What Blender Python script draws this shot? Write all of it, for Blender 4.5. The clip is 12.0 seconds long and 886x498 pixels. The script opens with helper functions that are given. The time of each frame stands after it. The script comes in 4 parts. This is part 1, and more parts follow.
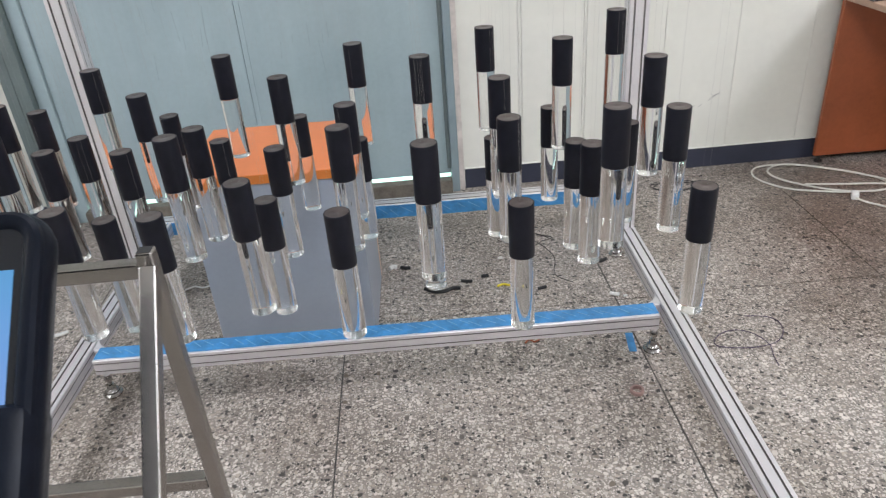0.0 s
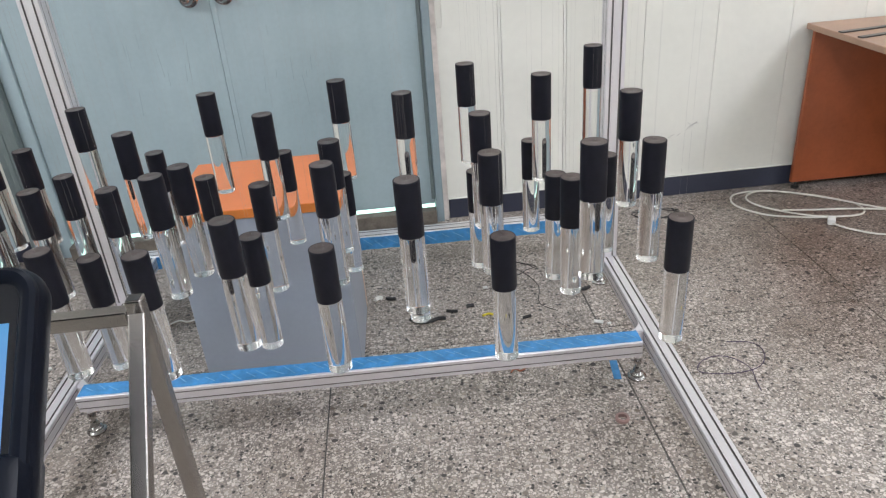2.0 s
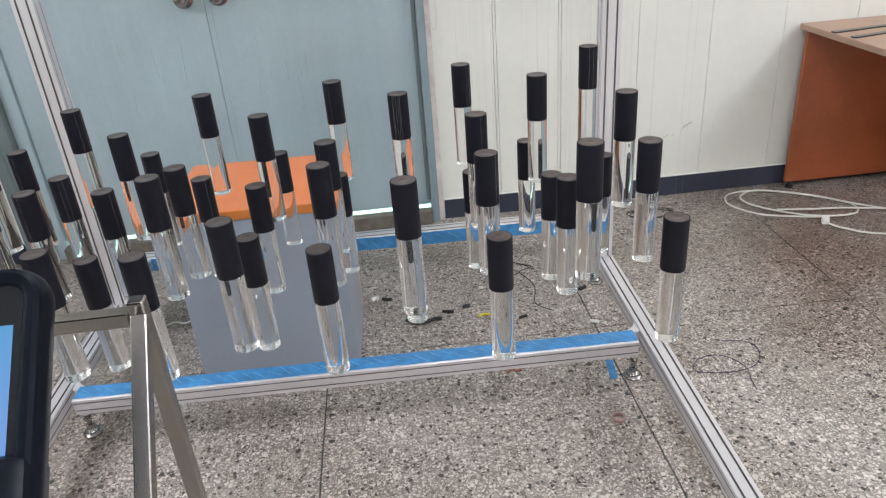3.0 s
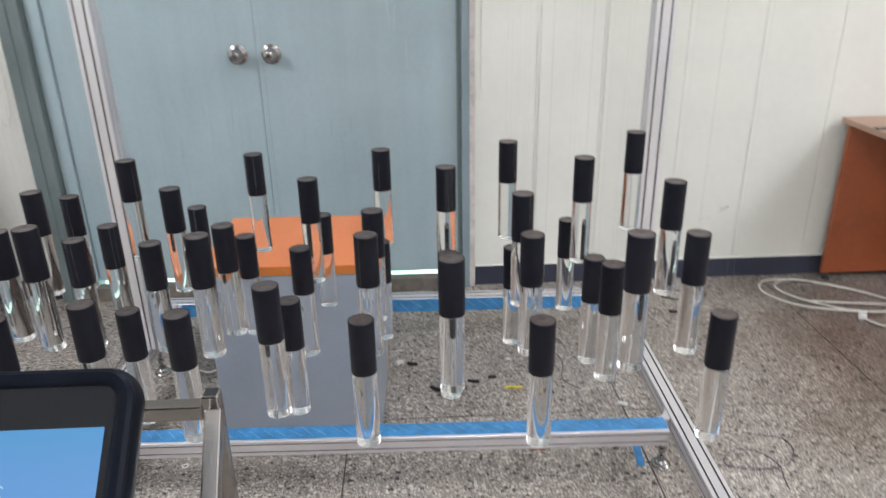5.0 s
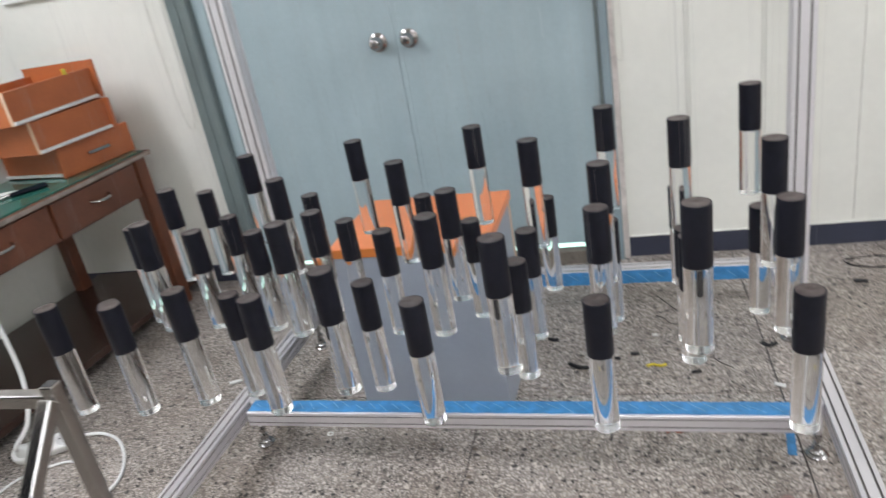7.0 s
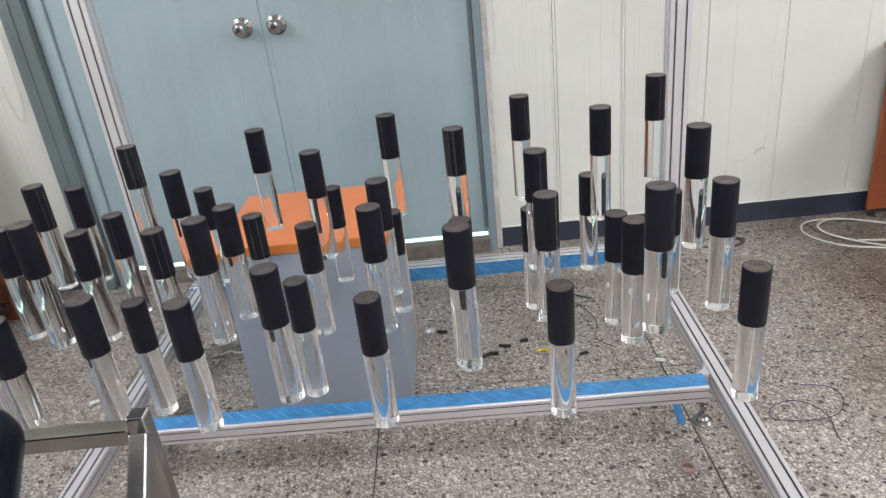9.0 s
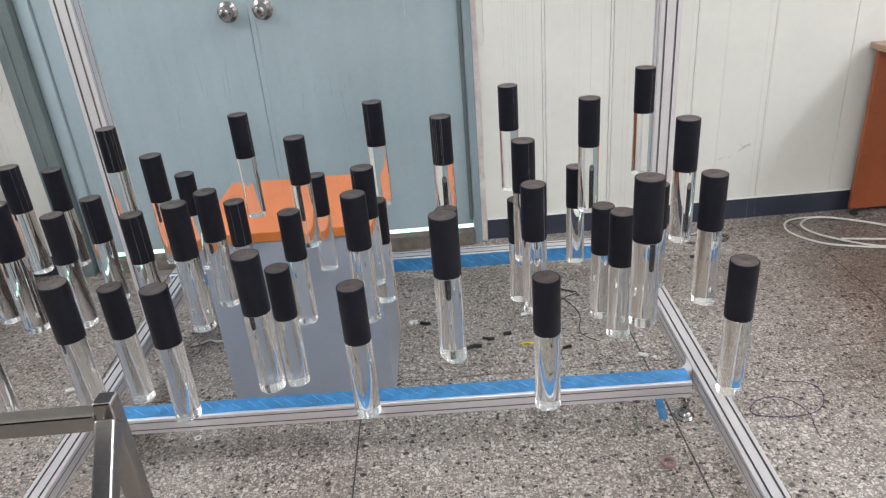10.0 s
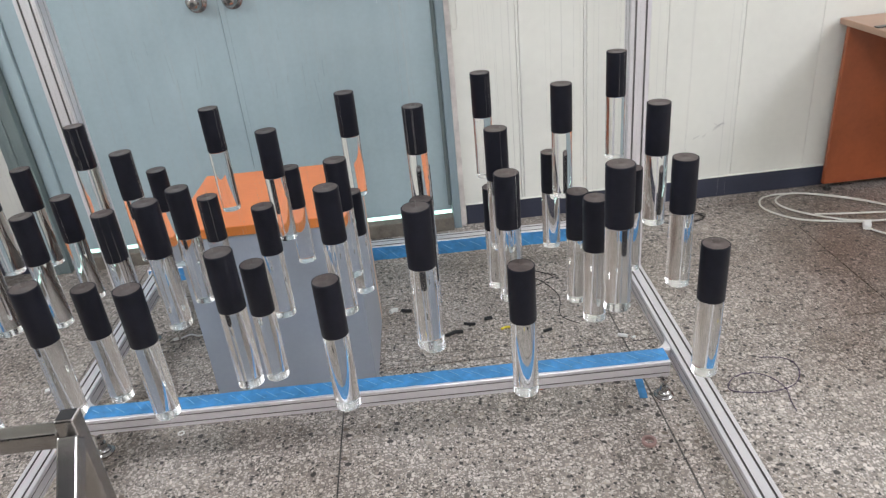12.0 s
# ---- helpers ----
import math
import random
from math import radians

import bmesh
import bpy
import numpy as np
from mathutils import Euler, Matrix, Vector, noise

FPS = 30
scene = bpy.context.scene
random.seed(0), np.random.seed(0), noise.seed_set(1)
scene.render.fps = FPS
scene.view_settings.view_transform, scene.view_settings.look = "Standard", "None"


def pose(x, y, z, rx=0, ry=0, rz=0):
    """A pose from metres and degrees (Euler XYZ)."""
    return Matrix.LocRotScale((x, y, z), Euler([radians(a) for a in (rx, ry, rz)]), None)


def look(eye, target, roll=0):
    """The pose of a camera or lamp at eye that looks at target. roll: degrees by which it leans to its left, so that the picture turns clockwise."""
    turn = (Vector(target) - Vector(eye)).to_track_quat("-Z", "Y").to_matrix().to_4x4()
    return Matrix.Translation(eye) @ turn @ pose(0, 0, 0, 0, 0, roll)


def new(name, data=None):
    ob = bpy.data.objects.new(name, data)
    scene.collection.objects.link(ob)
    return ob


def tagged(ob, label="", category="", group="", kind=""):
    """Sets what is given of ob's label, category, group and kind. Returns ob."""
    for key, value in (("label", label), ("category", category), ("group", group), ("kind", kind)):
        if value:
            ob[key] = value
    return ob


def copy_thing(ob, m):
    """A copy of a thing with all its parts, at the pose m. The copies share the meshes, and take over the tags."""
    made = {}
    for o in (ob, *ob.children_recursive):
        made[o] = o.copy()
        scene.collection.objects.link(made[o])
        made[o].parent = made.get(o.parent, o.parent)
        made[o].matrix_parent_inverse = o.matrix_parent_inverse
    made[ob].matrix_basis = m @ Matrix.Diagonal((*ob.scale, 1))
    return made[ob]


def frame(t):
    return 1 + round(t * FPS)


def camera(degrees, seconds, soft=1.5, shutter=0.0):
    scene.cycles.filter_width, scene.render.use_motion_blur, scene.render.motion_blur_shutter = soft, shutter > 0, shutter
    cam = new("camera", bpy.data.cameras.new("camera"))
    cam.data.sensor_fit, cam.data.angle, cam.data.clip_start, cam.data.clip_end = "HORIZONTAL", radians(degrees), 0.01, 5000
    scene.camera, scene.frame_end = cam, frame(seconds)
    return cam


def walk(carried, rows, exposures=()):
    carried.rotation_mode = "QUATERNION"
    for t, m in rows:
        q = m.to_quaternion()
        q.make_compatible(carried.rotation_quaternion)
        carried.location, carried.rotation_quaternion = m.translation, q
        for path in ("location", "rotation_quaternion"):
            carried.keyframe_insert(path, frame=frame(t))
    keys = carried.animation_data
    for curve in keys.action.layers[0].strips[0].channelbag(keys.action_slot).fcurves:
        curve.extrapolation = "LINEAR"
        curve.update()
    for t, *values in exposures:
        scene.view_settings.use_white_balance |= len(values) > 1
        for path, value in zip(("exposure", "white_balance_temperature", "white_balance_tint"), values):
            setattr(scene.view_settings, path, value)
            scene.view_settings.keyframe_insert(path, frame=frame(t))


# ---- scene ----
cam = camera(63.57, 12.0, soft=1.2, shutter=0.55)
PATH = [
    (0, (0.6384, -2.8451, 1.3038), (0.6929, -1.1028, 0.3232), -4.43),
    (0.5, (0.6492, -2.8452, 1.3004), (0.7244, -1.1000, 0.3264), -4.88),
    (1, (0.6484, -2.8456, 1.3133), (0.7378, -1.0918, 0.3560), -4.08),
    (1.5, (0.6369, -2.8448, 1.3184), (0.7358, -1.0771, 0.3882), -3.80),
    (2, (0.6430, -2.8570, 1.3210), (0.7440, -1.0817, 0.4055), -4.54),
    (2.5, (0.6401, -2.8588, 1.3226), (0.7571, -1.0825, 0.4111), -4.59),
    (4.3, (0.6392, -2.8608, 1.3222), (0.7454, -1.0941, 0.3907), -4.34),
    (4.5, (0.6386, -2.8606, 1.3229), (0.7461, -1.0860, 0.4068), -4.37),
    (5, (0.6034, -2.8395, 1.3530), (0.6718, -0.9939, 0.5853), -1.03),
    (5.5, (0.6407, -2.8364, 1.3557), (0.4292, -0.9811, 0.6395), -4.01),
    (5.8, (0.7167, -2.8356, 1.3557), (0.3875, -0.9845, 0.6740), -4.75),
    (6, (0.7656, -2.8315, 1.3542), (0.3511, -1.0043, 0.6545), -5.54),
    (6.5, (0.8310, -2.8075, 1.3454), (0.2490, -1.0292, 0.6388), -8.92),
    (7, (0.8560, -2.7953, 1.3337), (0.3442, -1.0291, 0.5473), -10.41),
    (7.2, (0.8359, -2.7818, 1.3281), (0.4423, -1.0051, 0.4983), -9.47),
    (8.8, (0.6554, -2.7815, 1.3380), (0.5822, -0.9687, 0.4963), -6.79),
    (9, (0.6524, -2.7740, 1.3323), (0.6107, -0.9680, 0.4739), -6.34),
    (9.5, (0.6412, -2.7606, 1.3215), (0.6329, -0.9653, 0.4402), -5.10),
    (10, (0.6495, -2.7605, 1.3195), (0.6502, -0.9644, 0.4397), -4.76),
    (10.5, (0.6477, -2.7591, 1.3260), (0.6414, -0.9664, 0.4394), -4.50),
    (11, (0.6518, -2.7582, 1.3208), (0.6574, -0.9683, 0.4286), -4.46),
    (11.5, (0.6559, -2.7560, 1.3153), (0.6750, -0.9713, 0.4129), -4.49),
    (12, (0.6625, -2.7575, 1.3291), (0.7075, -0.9846, 0.4045), -5.80),
]
EXPOSURES = [(0, 0.0), (4.5, 0.0), (5, -0.02), (5.5, -0.08), (6, -0.09), (6.5, -0.11), (7, -0.04), (9, 0.0), (12, 0.0)]
walk(cam, [(t, look(eye, target, roll)) for t, eye, target, roll in PATH], EXPOSURES)

# ---- light ----
world = bpy.data.worlds.new("world")
scene.world = world
world.use_nodes = True
world.node_tree.nodes["Background"].inputs[0].default_value = (0.75, 0.85, 1.0, 1)
world.node_tree.nodes["Background"].inputs[1].default_value = 0.6


# ---- materials ----
def mat(name, color, rough=0.5, metal=0.0, var=0.15, scale=8.0, fine=120.0, bump=0.02, spec=0.5):
    """A painted, wooden or metal surface with two scales of variation and a fine relief."""
    m = bpy.data.materials.new(name)
    m.use_nodes = True
    nt = m.node_tree
    b = nt.nodes["Principled BSDF"]
    co = nt.nodes.new("ShaderNodeTexCoord")
    n1 = nt.nodes.new("ShaderNodeTexNoise")
    n1.inputs["Scale"].default_value, n1.inputs["Detail"].default_value = scale, 5
    n2 = nt.nodes.new("ShaderNodeTexNoise")
    n2.inputs["Scale"].default_value, n2.inputs["Detail"].default_value = fine, 3
    nt.links.new(co.outputs["Object"], n1.inputs["Vector"])
    nt.links.new(co.outputs["Object"], n2.inputs["Vector"])
    add = nt.nodes.new("ShaderNodeMath")
    add.operation = "MULTIPLY_ADD"
    nt.links.new(n2.outputs["Fac"], add.inputs[0])
    add.inputs[1].default_value = 0.4
    nt.links.new(n1.outputs["Fac"], add.inputs[2])
    ramp = nt.nodes.new("ShaderNodeValToRGB")
    lo = [max(0, c * (1 - var)) for c in color]
    hi = [min(1, c * (1 + var)) for c in color]
    ramp.color_ramp.elements[0].position, ramp.color_ramp.elements[0].color = 0.45, (*lo, 1)
    ramp.color_ramp.elements[1].position, ramp.color_ramp.elements[1].color = 0.95, (*hi, 1)
    nt.links.new(add.outputs[0], ramp.inputs[0])
    nt.links.new(ramp.outputs[0], b.inputs["Base Color"])
    b.inputs["Roughness"].default_value, b.inputs["Metallic"].default_value = rough, metal
    b.inputs["Specular IOR Level"].default_value = spec
    if bump:
        bp = nt.nodes.new("ShaderNodeBump")
        bp.inputs["Strength"].default_value, bp.inputs["Distance"].default_value = bump * 5, 0.001
        nt.links.new(n2.outputs["Fac"], bp.inputs["Height"])
        nt.links.new(bp.outputs[0], b.inputs["Normal"])
    return m


def terrazzo():
    """Poured terrazzo: grey cement with white, buff and dark stone chips at two sizes, polished and dusty."""
    m = bpy.data.materials.new("terrazzo")
    m.use_nodes = True
    nt, N, L = m.node_tree, m.node_tree.nodes.new, m.node_tree.links.new
    b = nt.nodes["Principled BSDF"]
    geo = N("ShaderNodeNewGeometry")
    warp = N("ShaderNodeTexNoise")
    warp.inputs["Scale"].default_value = 60
    mixv = N("ShaderNodeMix")
    mixv.data_type = "VECTOR"
    mixv.inputs["Factor"].default_value = 0.012
    L(geo.outputs["Position"], warp.inputs["Vector"])
    L(geo.outputs["Position"], mixv.inputs["A"])
    L(warp.outputs["Color"], mixv.inputs["B"])
    base = None
    light = ((0.0, 0.035, 0.032, 0.03), (0.12, 0.19, 0.16, 0.135), (0.16, 0.37, 0.32, 0.28), (0.32, 0.50, 0.45, 0.41), (0.56, 0.66, 0.605, 0.555), (0.9, 0.44, 0.38, 0.325))
    dark = ((0.0, 0.05, 0.045, 0.042), (0.4, 0.11, 0.095, 0.085), (0.7, 0.16, 0.125, 0.10), (0.9, 0.62, 0.57, 0.52))
    for scale, span, least, chips in ((185.0, 0.30, 0.30, light), (92.0, 0.42, 0.14, light), (46.0, 1.0, -0.61, dark)):
        v = N("ShaderNodeTexVoronoi")
        v.inputs["Scale"].default_value = scale
        v.inputs["Randomness"].default_value = 1.0
        L(mixv.outputs["Result"], v.inputs["Vector"])
        sep = N("ShaderNodeSeparateColor")
        L(v.outputs["Color"], sep.inputs[0])
        # the size of each chip differs
        th = N("ShaderNodeMath")
        th.operation = "MULTIPLY_ADD"
        L(sep.outputs[1], th.inputs[0])
        th.inputs[1].default_value, th.inputs[2].default_value = span, least
        lt = N("ShaderNodeMapRange")
        lt.inputs["From Min"].default_value, lt.inputs["From Max"].default_value = -0.05, 0.05
        gap = N("ShaderNodeMath")
        gap.operation = "SUBTRACT"
        L(th.outputs[0], gap.inputs[0])
        L(v.outputs["Distance"], gap.inputs[1])
        L(gap.outputs[0], lt.inputs["Value"])
        col = N("ShaderNodeValToRGB")
        col.color_ramp.interpolation = "CONSTANT"
        e = col.color_ramp.elements
        e[0].color = (*chips[0][1:], 1)
        e[1].position, e[1].color = chips[1][0], (*chips[1][1:], 1)
        for pos, *rgb in chips[2:]:
            e.new(pos).color = (*rgb, 1)
        L(sep.outputs[0], col.inputs[0])
        mx = N("ShaderNodeMix")
        mx.data_type = "RGBA"
        L(lt.outputs[0], mx.inputs["Factor"])
        if base is None:
            cem = N("ShaderNodeTexNoise")
            cem.inputs["Scale"].default_value, cem.inputs["Detail"].default_value = 5, 8
            L(geo.outputs["Position"], cem.inputs["Vector"])
            cr = N("ShaderNodeValToRGB")
            cr.color_ramp.elements[0].position, cr.color_ramp.elements[0].color = 0.3, (0.19, 0.165, 0.145, 1)
            cr.color_ramp.elements[1].position, cr.color_ramp.elements[1].color = 0.75, (0.315, 0.278, 0.25, 1)
            L(cem.outputs["Fac"], cr.inputs[0])
            L(cr.outputs[0], mx.inputs["A"])
        else:
            L(base, mx.inputs["A"])
        L(col.outputs[0], mx.inputs["B"])
        base = mx.outputs["Result"]
    # dust and stains
    st = N("ShaderNodeTexNoise")
    st.inputs["Scale"].default_value, st.inputs["Detail"].default_value = 2.2, 6
    L(geo.outputs["Position"], st.inputs["Vector"])
    sr = N("ShaderNodeValToRGB")
    sr.color_ramp.elements[0].position, sr.color_ramp.elements[0].color = 0.3, (0.72, 0.69, 0.66, 1)
    sr.color_ramp.elements[1].position, sr.color_ramp.elements[1].color = 0.62, (1, 1, 1, 1)
    L(st.outputs["Fac"], sr.inputs[0])
    mul = N("ShaderNodeMix")
    mul.data_type, mul.blend_type = "RGBA", "MULTIPLY"
    mul.inputs["Factor"].default_value = 1
    L(base, mul.inputs["A"])
    L(sr.outputs[0], mul.inputs["B"])
    # a darker brown patch with a ragged edge on the open floor
    dist = N("ShaderNodeVectorMath")
    dist.operation = "DISTANCE"
    L(geo.outputs["Position"], dist.inputs[0])
    dist.inputs[1].default_value = (2.22, -0.62, 0)
    rag = N("ShaderNodeTexNoise")
    rag.inputs["Scale"].default_value, rag.inputs["Detail"].default_value = 6, 8
    L(geo.outputs["Position"], rag.inputs["Vector"])
    sm = N("ShaderNodeMath")
    sm.operation = "MULTIPLY_ADD"
    L(rag.outputs["Fac"], sm.inputs[0])
    sm.inputs[1].default_value = 0.7
    L(dist.outputs["Value"], sm.inputs[2])
    brown_patch = N("ShaderNodeMapRange")
    brown_patch.inputs["From Min"].default_value, brown_patch.inputs["From Max"].default_value = 0.45, 1.15
    brown_patch.inputs["To Min"].default_value, brown_patch.inputs["To Max"].default_value = 0.72, 0.0
    L(sm.outputs[0], brown_patch.inputs["Value"])
    sp = N("ShaderNodeMix")
    sp.data_type, sp.blend_type = "RGBA", "MULTIPLY"
    L(brown_patch.outputs[0], sp.inputs["Factor"])
    L(mul.outputs["Result"], sp.inputs["A"])
    sp.inputs["B"].default_value = (0.36, 0.27, 0.22, 1)
    L(sp.outputs["Result"], b.inputs["Base Color"])
    rr = N("ShaderNodeMapRange")
    rr.inputs["To Min"].default_value, rr.inputs["To Max"].default_value = 0.24, 0.45
    L(st.outputs["Fac"], rr.inputs["Value"])
    L(rr.outputs[0], b.inputs["Roughness"])
    return m


def clear(name, rough=0.0, ior=1.49, tint=(1, 1, 1)):
    m = bpy.data.materials.new(name)
    m.use_nodes = True
    b = m.node_tree.nodes["Principled BSDF"]
    b.inputs["Base Color"].default_value = (*tint, 1)
    b.inputs["Transmission Weight"].default_value = 1
    b.inputs["Roughness"].default_value, b.inputs["IOR"].default_value = rough, ior
    return m


def glow(name, color, strength, base=None):
    m = bpy.data.materials.new(name)
    m.use_nodes = True
    b = m.node_tree.nodes["Principled BSDF"]
    b.inputs["Base Color"].default_value = (*(base or color), 1)
    b.inputs["Emission Color"].default_value = (*color, 1)
    b.inputs["Emission Strength"].default_value = strength
    return m


def turned(name, color):
    """A lathe-turned dark disc: its fine rings draw the lamps out into rays."""
    m = mat(name, color, 0.36, 0.75, var=0.3, scale=60, fine=400, bump=0.02)
    b = m.node_tree.nodes["Principled BSDF"]
    b.inputs["Anisotropic"].default_value = 0.75
    tg = m.node_tree.nodes.new("ShaderNodeTangent")
    tg.direction_type, tg.axis = "RADIAL", "Z"
    m.node_tree.links.new(tg.outputs[0], b.inputs["Tangent"])
    return m


def streaked(name, color, rough):
    """Old door paint: cloudy, with faint upright wipe marks and small dents."""
    m = mat(name, color, rough, var=0.08, scale=3, fine=60, bump=0.01)
    nt, N, L = m.node_tree, m.node_tree.nodes.new, m.node_tree.links.new
    b = nt.nodes["Principled BSDF"]
    co = N("ShaderNodeTexCoord")
    mp = N("ShaderNodeMapping")
    mp.inputs["Scale"].default_value = (17, 17, 0.9)
    n = N("ShaderNodeTexNoise")
    n.inputs["Scale"].default_value, n.inputs["Detail"].default_value = 1.0, 6
    L(co.outputs["Object"], mp.inputs["Vector"])
    L(mp.outputs[0], n.inputs["Vector"])
    r = N("ShaderNodeValToRGB")
    r.color_ramp.elements[0].position, r.color_ramp.elements[0].color = 0.30, (0.955, 0.96, 0.965, 1)
    r.color_ramp.elements[1].position, r.color_ramp.elements[1].color = 0.66, (1.02, 1.02, 1.015, 1)
    L(n.outputs["Fac"], r.inputs[0])
    old = b.inputs["Base Color"].links[0].from_socket
    mx = N("ShaderNodeMix")
    mx.data_type, mx.blend_type = "RGBA", "MULTIPLY"
    mx.inputs["Factor"].default_value = 1
    L(old, mx.inputs["A"])
    L(r.outputs[0], mx.inputs["B"])
    L(mx.outputs["Result"], b.inputs["Base Color"])
    rr = N("ShaderNodeMapRange")
    rr.inputs["To Min"].default_value, rr.inputs["To Max"].default_value = rough - 0.08, rough + 0.14
    L(n.outputs["Fac"], rr.inputs["Value"])
    L(rr.outputs[0], b.inputs["Roughness"])
    return m


def screen_glow(name, top, low, y_top, y_low, strength):
    """A lit display whose picture goes from one blue to another down the glass."""
    m = glow(name, top, strength, (0.02, 0.03, 0.05))
    nt, N, L = m.node_tree, m.node_tree.nodes.new, m.node_tree.links.new
    co = N("ShaderNodeTexCoord")
    sep = N("ShaderNodeSeparateXYZ")
    rng = N("ShaderNodeMapRange")
    rng.inputs["From Min"].default_value, rng.inputs["From Max"].default_value = y_low, y_top
    ramp = N("ShaderNodeValToRGB")
    ramp.color_ramp.elements[0].color = (*low, 1)
    ramp.color_ramp.elements[1].color = (*top, 1)
    L(co.outputs["Object"], sep.inputs[0])
    L(sep.outputs["Y"], rng.inputs["Value"])
    L(rng.outputs[0], ramp.inputs[0])
    L(ramp.outputs[0], nt.nodes["Principled BSDF"].inputs["Emission Color"])
    return m


TERRAZZO = terrazzo()
JOINT = mat("joint_filler", (0.10, 0.095, 0.09), 0.8)
WALL = mat("cream_panel_paint", (0.76, 0.755, 0.695), 0.5, var=0.05, scale=2.5, fine=30, bump=0.01)
CEIL = mat("ceiling_board", (0.8, 0.8, 0.78), 0.8, var=0.04)
PINK_TRIM = mat("worn_pinkish_paint", (0.66, 0.60, 0.56), 0.55, var=0.22, scale=14, fine=60, bump=0.04)
NAVY = mat("navy_vinyl", (0.035, 0.04, 0.065), 0.45, var=0.2, scale=5)
DOOR = streaked("door_paint", (0.36, 0.452, 0.482), 0.32)
PALE_SCRATCH = mat("bared_primer", (0.62, 0.68, 0.69), 0.6, var=0.1)
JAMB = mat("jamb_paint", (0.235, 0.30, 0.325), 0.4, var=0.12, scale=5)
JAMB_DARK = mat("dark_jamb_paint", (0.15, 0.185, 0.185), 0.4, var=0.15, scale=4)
SILL = mat("sill_stone", (0.16, 0.14, 0.115), 0.6, var=0.3, scale=30)
ALU = mat("anodised_aluminium", (0.75, 0.73, 0.755), 0.38, 0.68, var=0.06, scale=3, fine=200, bump=0.005)
# darker aluminium grey with the shade inside the slots painted in
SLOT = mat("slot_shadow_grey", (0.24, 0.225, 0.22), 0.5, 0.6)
STEEL = mat("brushed_steel", (0.35, 0.33, 0.315), 0.27, 1.0, var=0.1, scale=20, fine=250, bump=0.01)
CHROME = mat("chrome", (0.40, 0.375, 0.365), 0.15, 1.0, var=0.05, bump=0)
FOOT_STEEL = mat("dull_zinc_steel", (0.38, 0.37, 0.36), 0.24, 0.95)
BLACK_METAL = mat("dark_steel", (0.09, 0.09, 0.09), 0.35, 0.8)
CAP = mat("black_plastic", (0.0075, 0.0080, 0.0135), 0.46, var=0.3, scale=40, fine=500, bump=0.02, spec=0.22)
CAP_TOP = turned("turned_cap_disc", (0.15, 0.122, 0.115))
ACRYLIC = clear("clear_acrylic", 0.035, 1.49, (0.985, 0.99, 0.99))
ACRYLIC_CUT = clear("sawn_acrylic", 0.2, 1.49, (0.99, 0.99, 0.99))
THREAD = mat("nylon_thread", (0.36, 0.35, 0.34), 0.4, var=0.05, bump=0)
BLUE_TAPE = mat("blue_tape", (0.05, 0.235, 0.50), 0.42, var=0.3, scale=25, fine=90, bump=0.06)
BLUE_TAPE_LINE = mat("blue_tape_crease", (0.19, 0.40, 0.62), 0.45, var=0.2, scale=40)
GREY_BOX = mat("grey_laminate", (0.29, 0.325, 0.385), 0.42, var=0.06, scale=3, fine=80, bump=0.01)
ORANGE = mat("orange_laminate", (0.72, 0.22, 0.075), 0.35, var=0.08, scale=5, fine=90, bump=0.01)
ORANGE_EDGE = mat("orange_edge", (0.55, 0.17, 0.03), 0.4, var=0.1)
RUST_WOOD = mat("reddish_veneer", (0.325, 0.085, 0.03), 0.35, var=0.18, scale=6, fine=70)
DRAWER_WOOD = mat("orange_brown_veneer", (0.42, 0.12, 0.04), 0.38, var=0.15, scale=7, fine=80)
EDGE_WOOD = mat("pale_plywood_edge", (0.66, 0.47, 0.33), 0.5, var=0.15, scale=30)
TOP_WOOD = mat("desk_top_veneer", (0.42, 0.265, 0.185), 0.4, var=0.12, scale=8, fine=100)
DARK_WOOD = mat("dark_walnut_veneer", (0.135, 0.046, 0.023), 0.3, var=0.25, scale=9, fine=60)
FOOT_WOOD = mat("dark_brown_lacquered_board", (0.05, 0.026, 0.02), 0.24, var=0.3, scale=6, fine=60)
EDGE_GREY = mat("worn_edge_band", (0.30, 0.245, 0.21), 0.5, var=0.3, scale=20)
GREEN_GLASS = mat("green_glass_top", (0.03, 0.13, 0.10), 0.08, var=0.1, scale=3, bump=0)
WHITE_PLASTIC = mat("white_plastic", (0.78, 0.78, 0.76), 0.35, var=0.03, scale=20)
SOCKET = mat("shaded_white_plastic", (0.62, 0.62, 0.61), 0.4, var=0.05, scale=20)
TEAL = clear("teal_plastic", 0.1, 1.45, (0.25, 0.75, 0.65))
CABLE_WHITE = mat("white_cable_sheath", (0.68, 0.67, 0.61), 0.45, var=0.06, scale=20)
CABLE_BLACK = mat("black_cable_sheath", (0.009, 0.009, 0.010), 0.55)
PURPLE = mat("purple_wire_sheath", (0.06, 0.035, 0.09), 0.45, var=0.3, scale=20)
RUBBER = mat("black_rubber_case", (0.004, 0.0055, 0.010), 0.36, var=0.25, scale=60, fine=600, bump=0.02, spec=0.10)
SCREEN = screen_glow("lit_blue_screen", (0.08, 0.42, 0.86), (0.20, 0.44, 1.0), -0.029, -0.085, 0.62)
SCREEN_TEXT = glow("pale_screen_letters", (0.42, 0.68, 1.0), 0.75, (0.02, 0.03, 0.05))
BEZEL = mat("black_bezel", (0.008, 0.009, 0.012), 0.15, bump=0)
YELLOW = mat("yellow_tape", (0.72, 0.58, 0.03), 0.4)
RED = mat("dull_red_plastic", (0.34, 0.22, 0.20), 0.4)
PAPER = mat("white_paper", (0.75, 0.75, 0.72), 0.8)
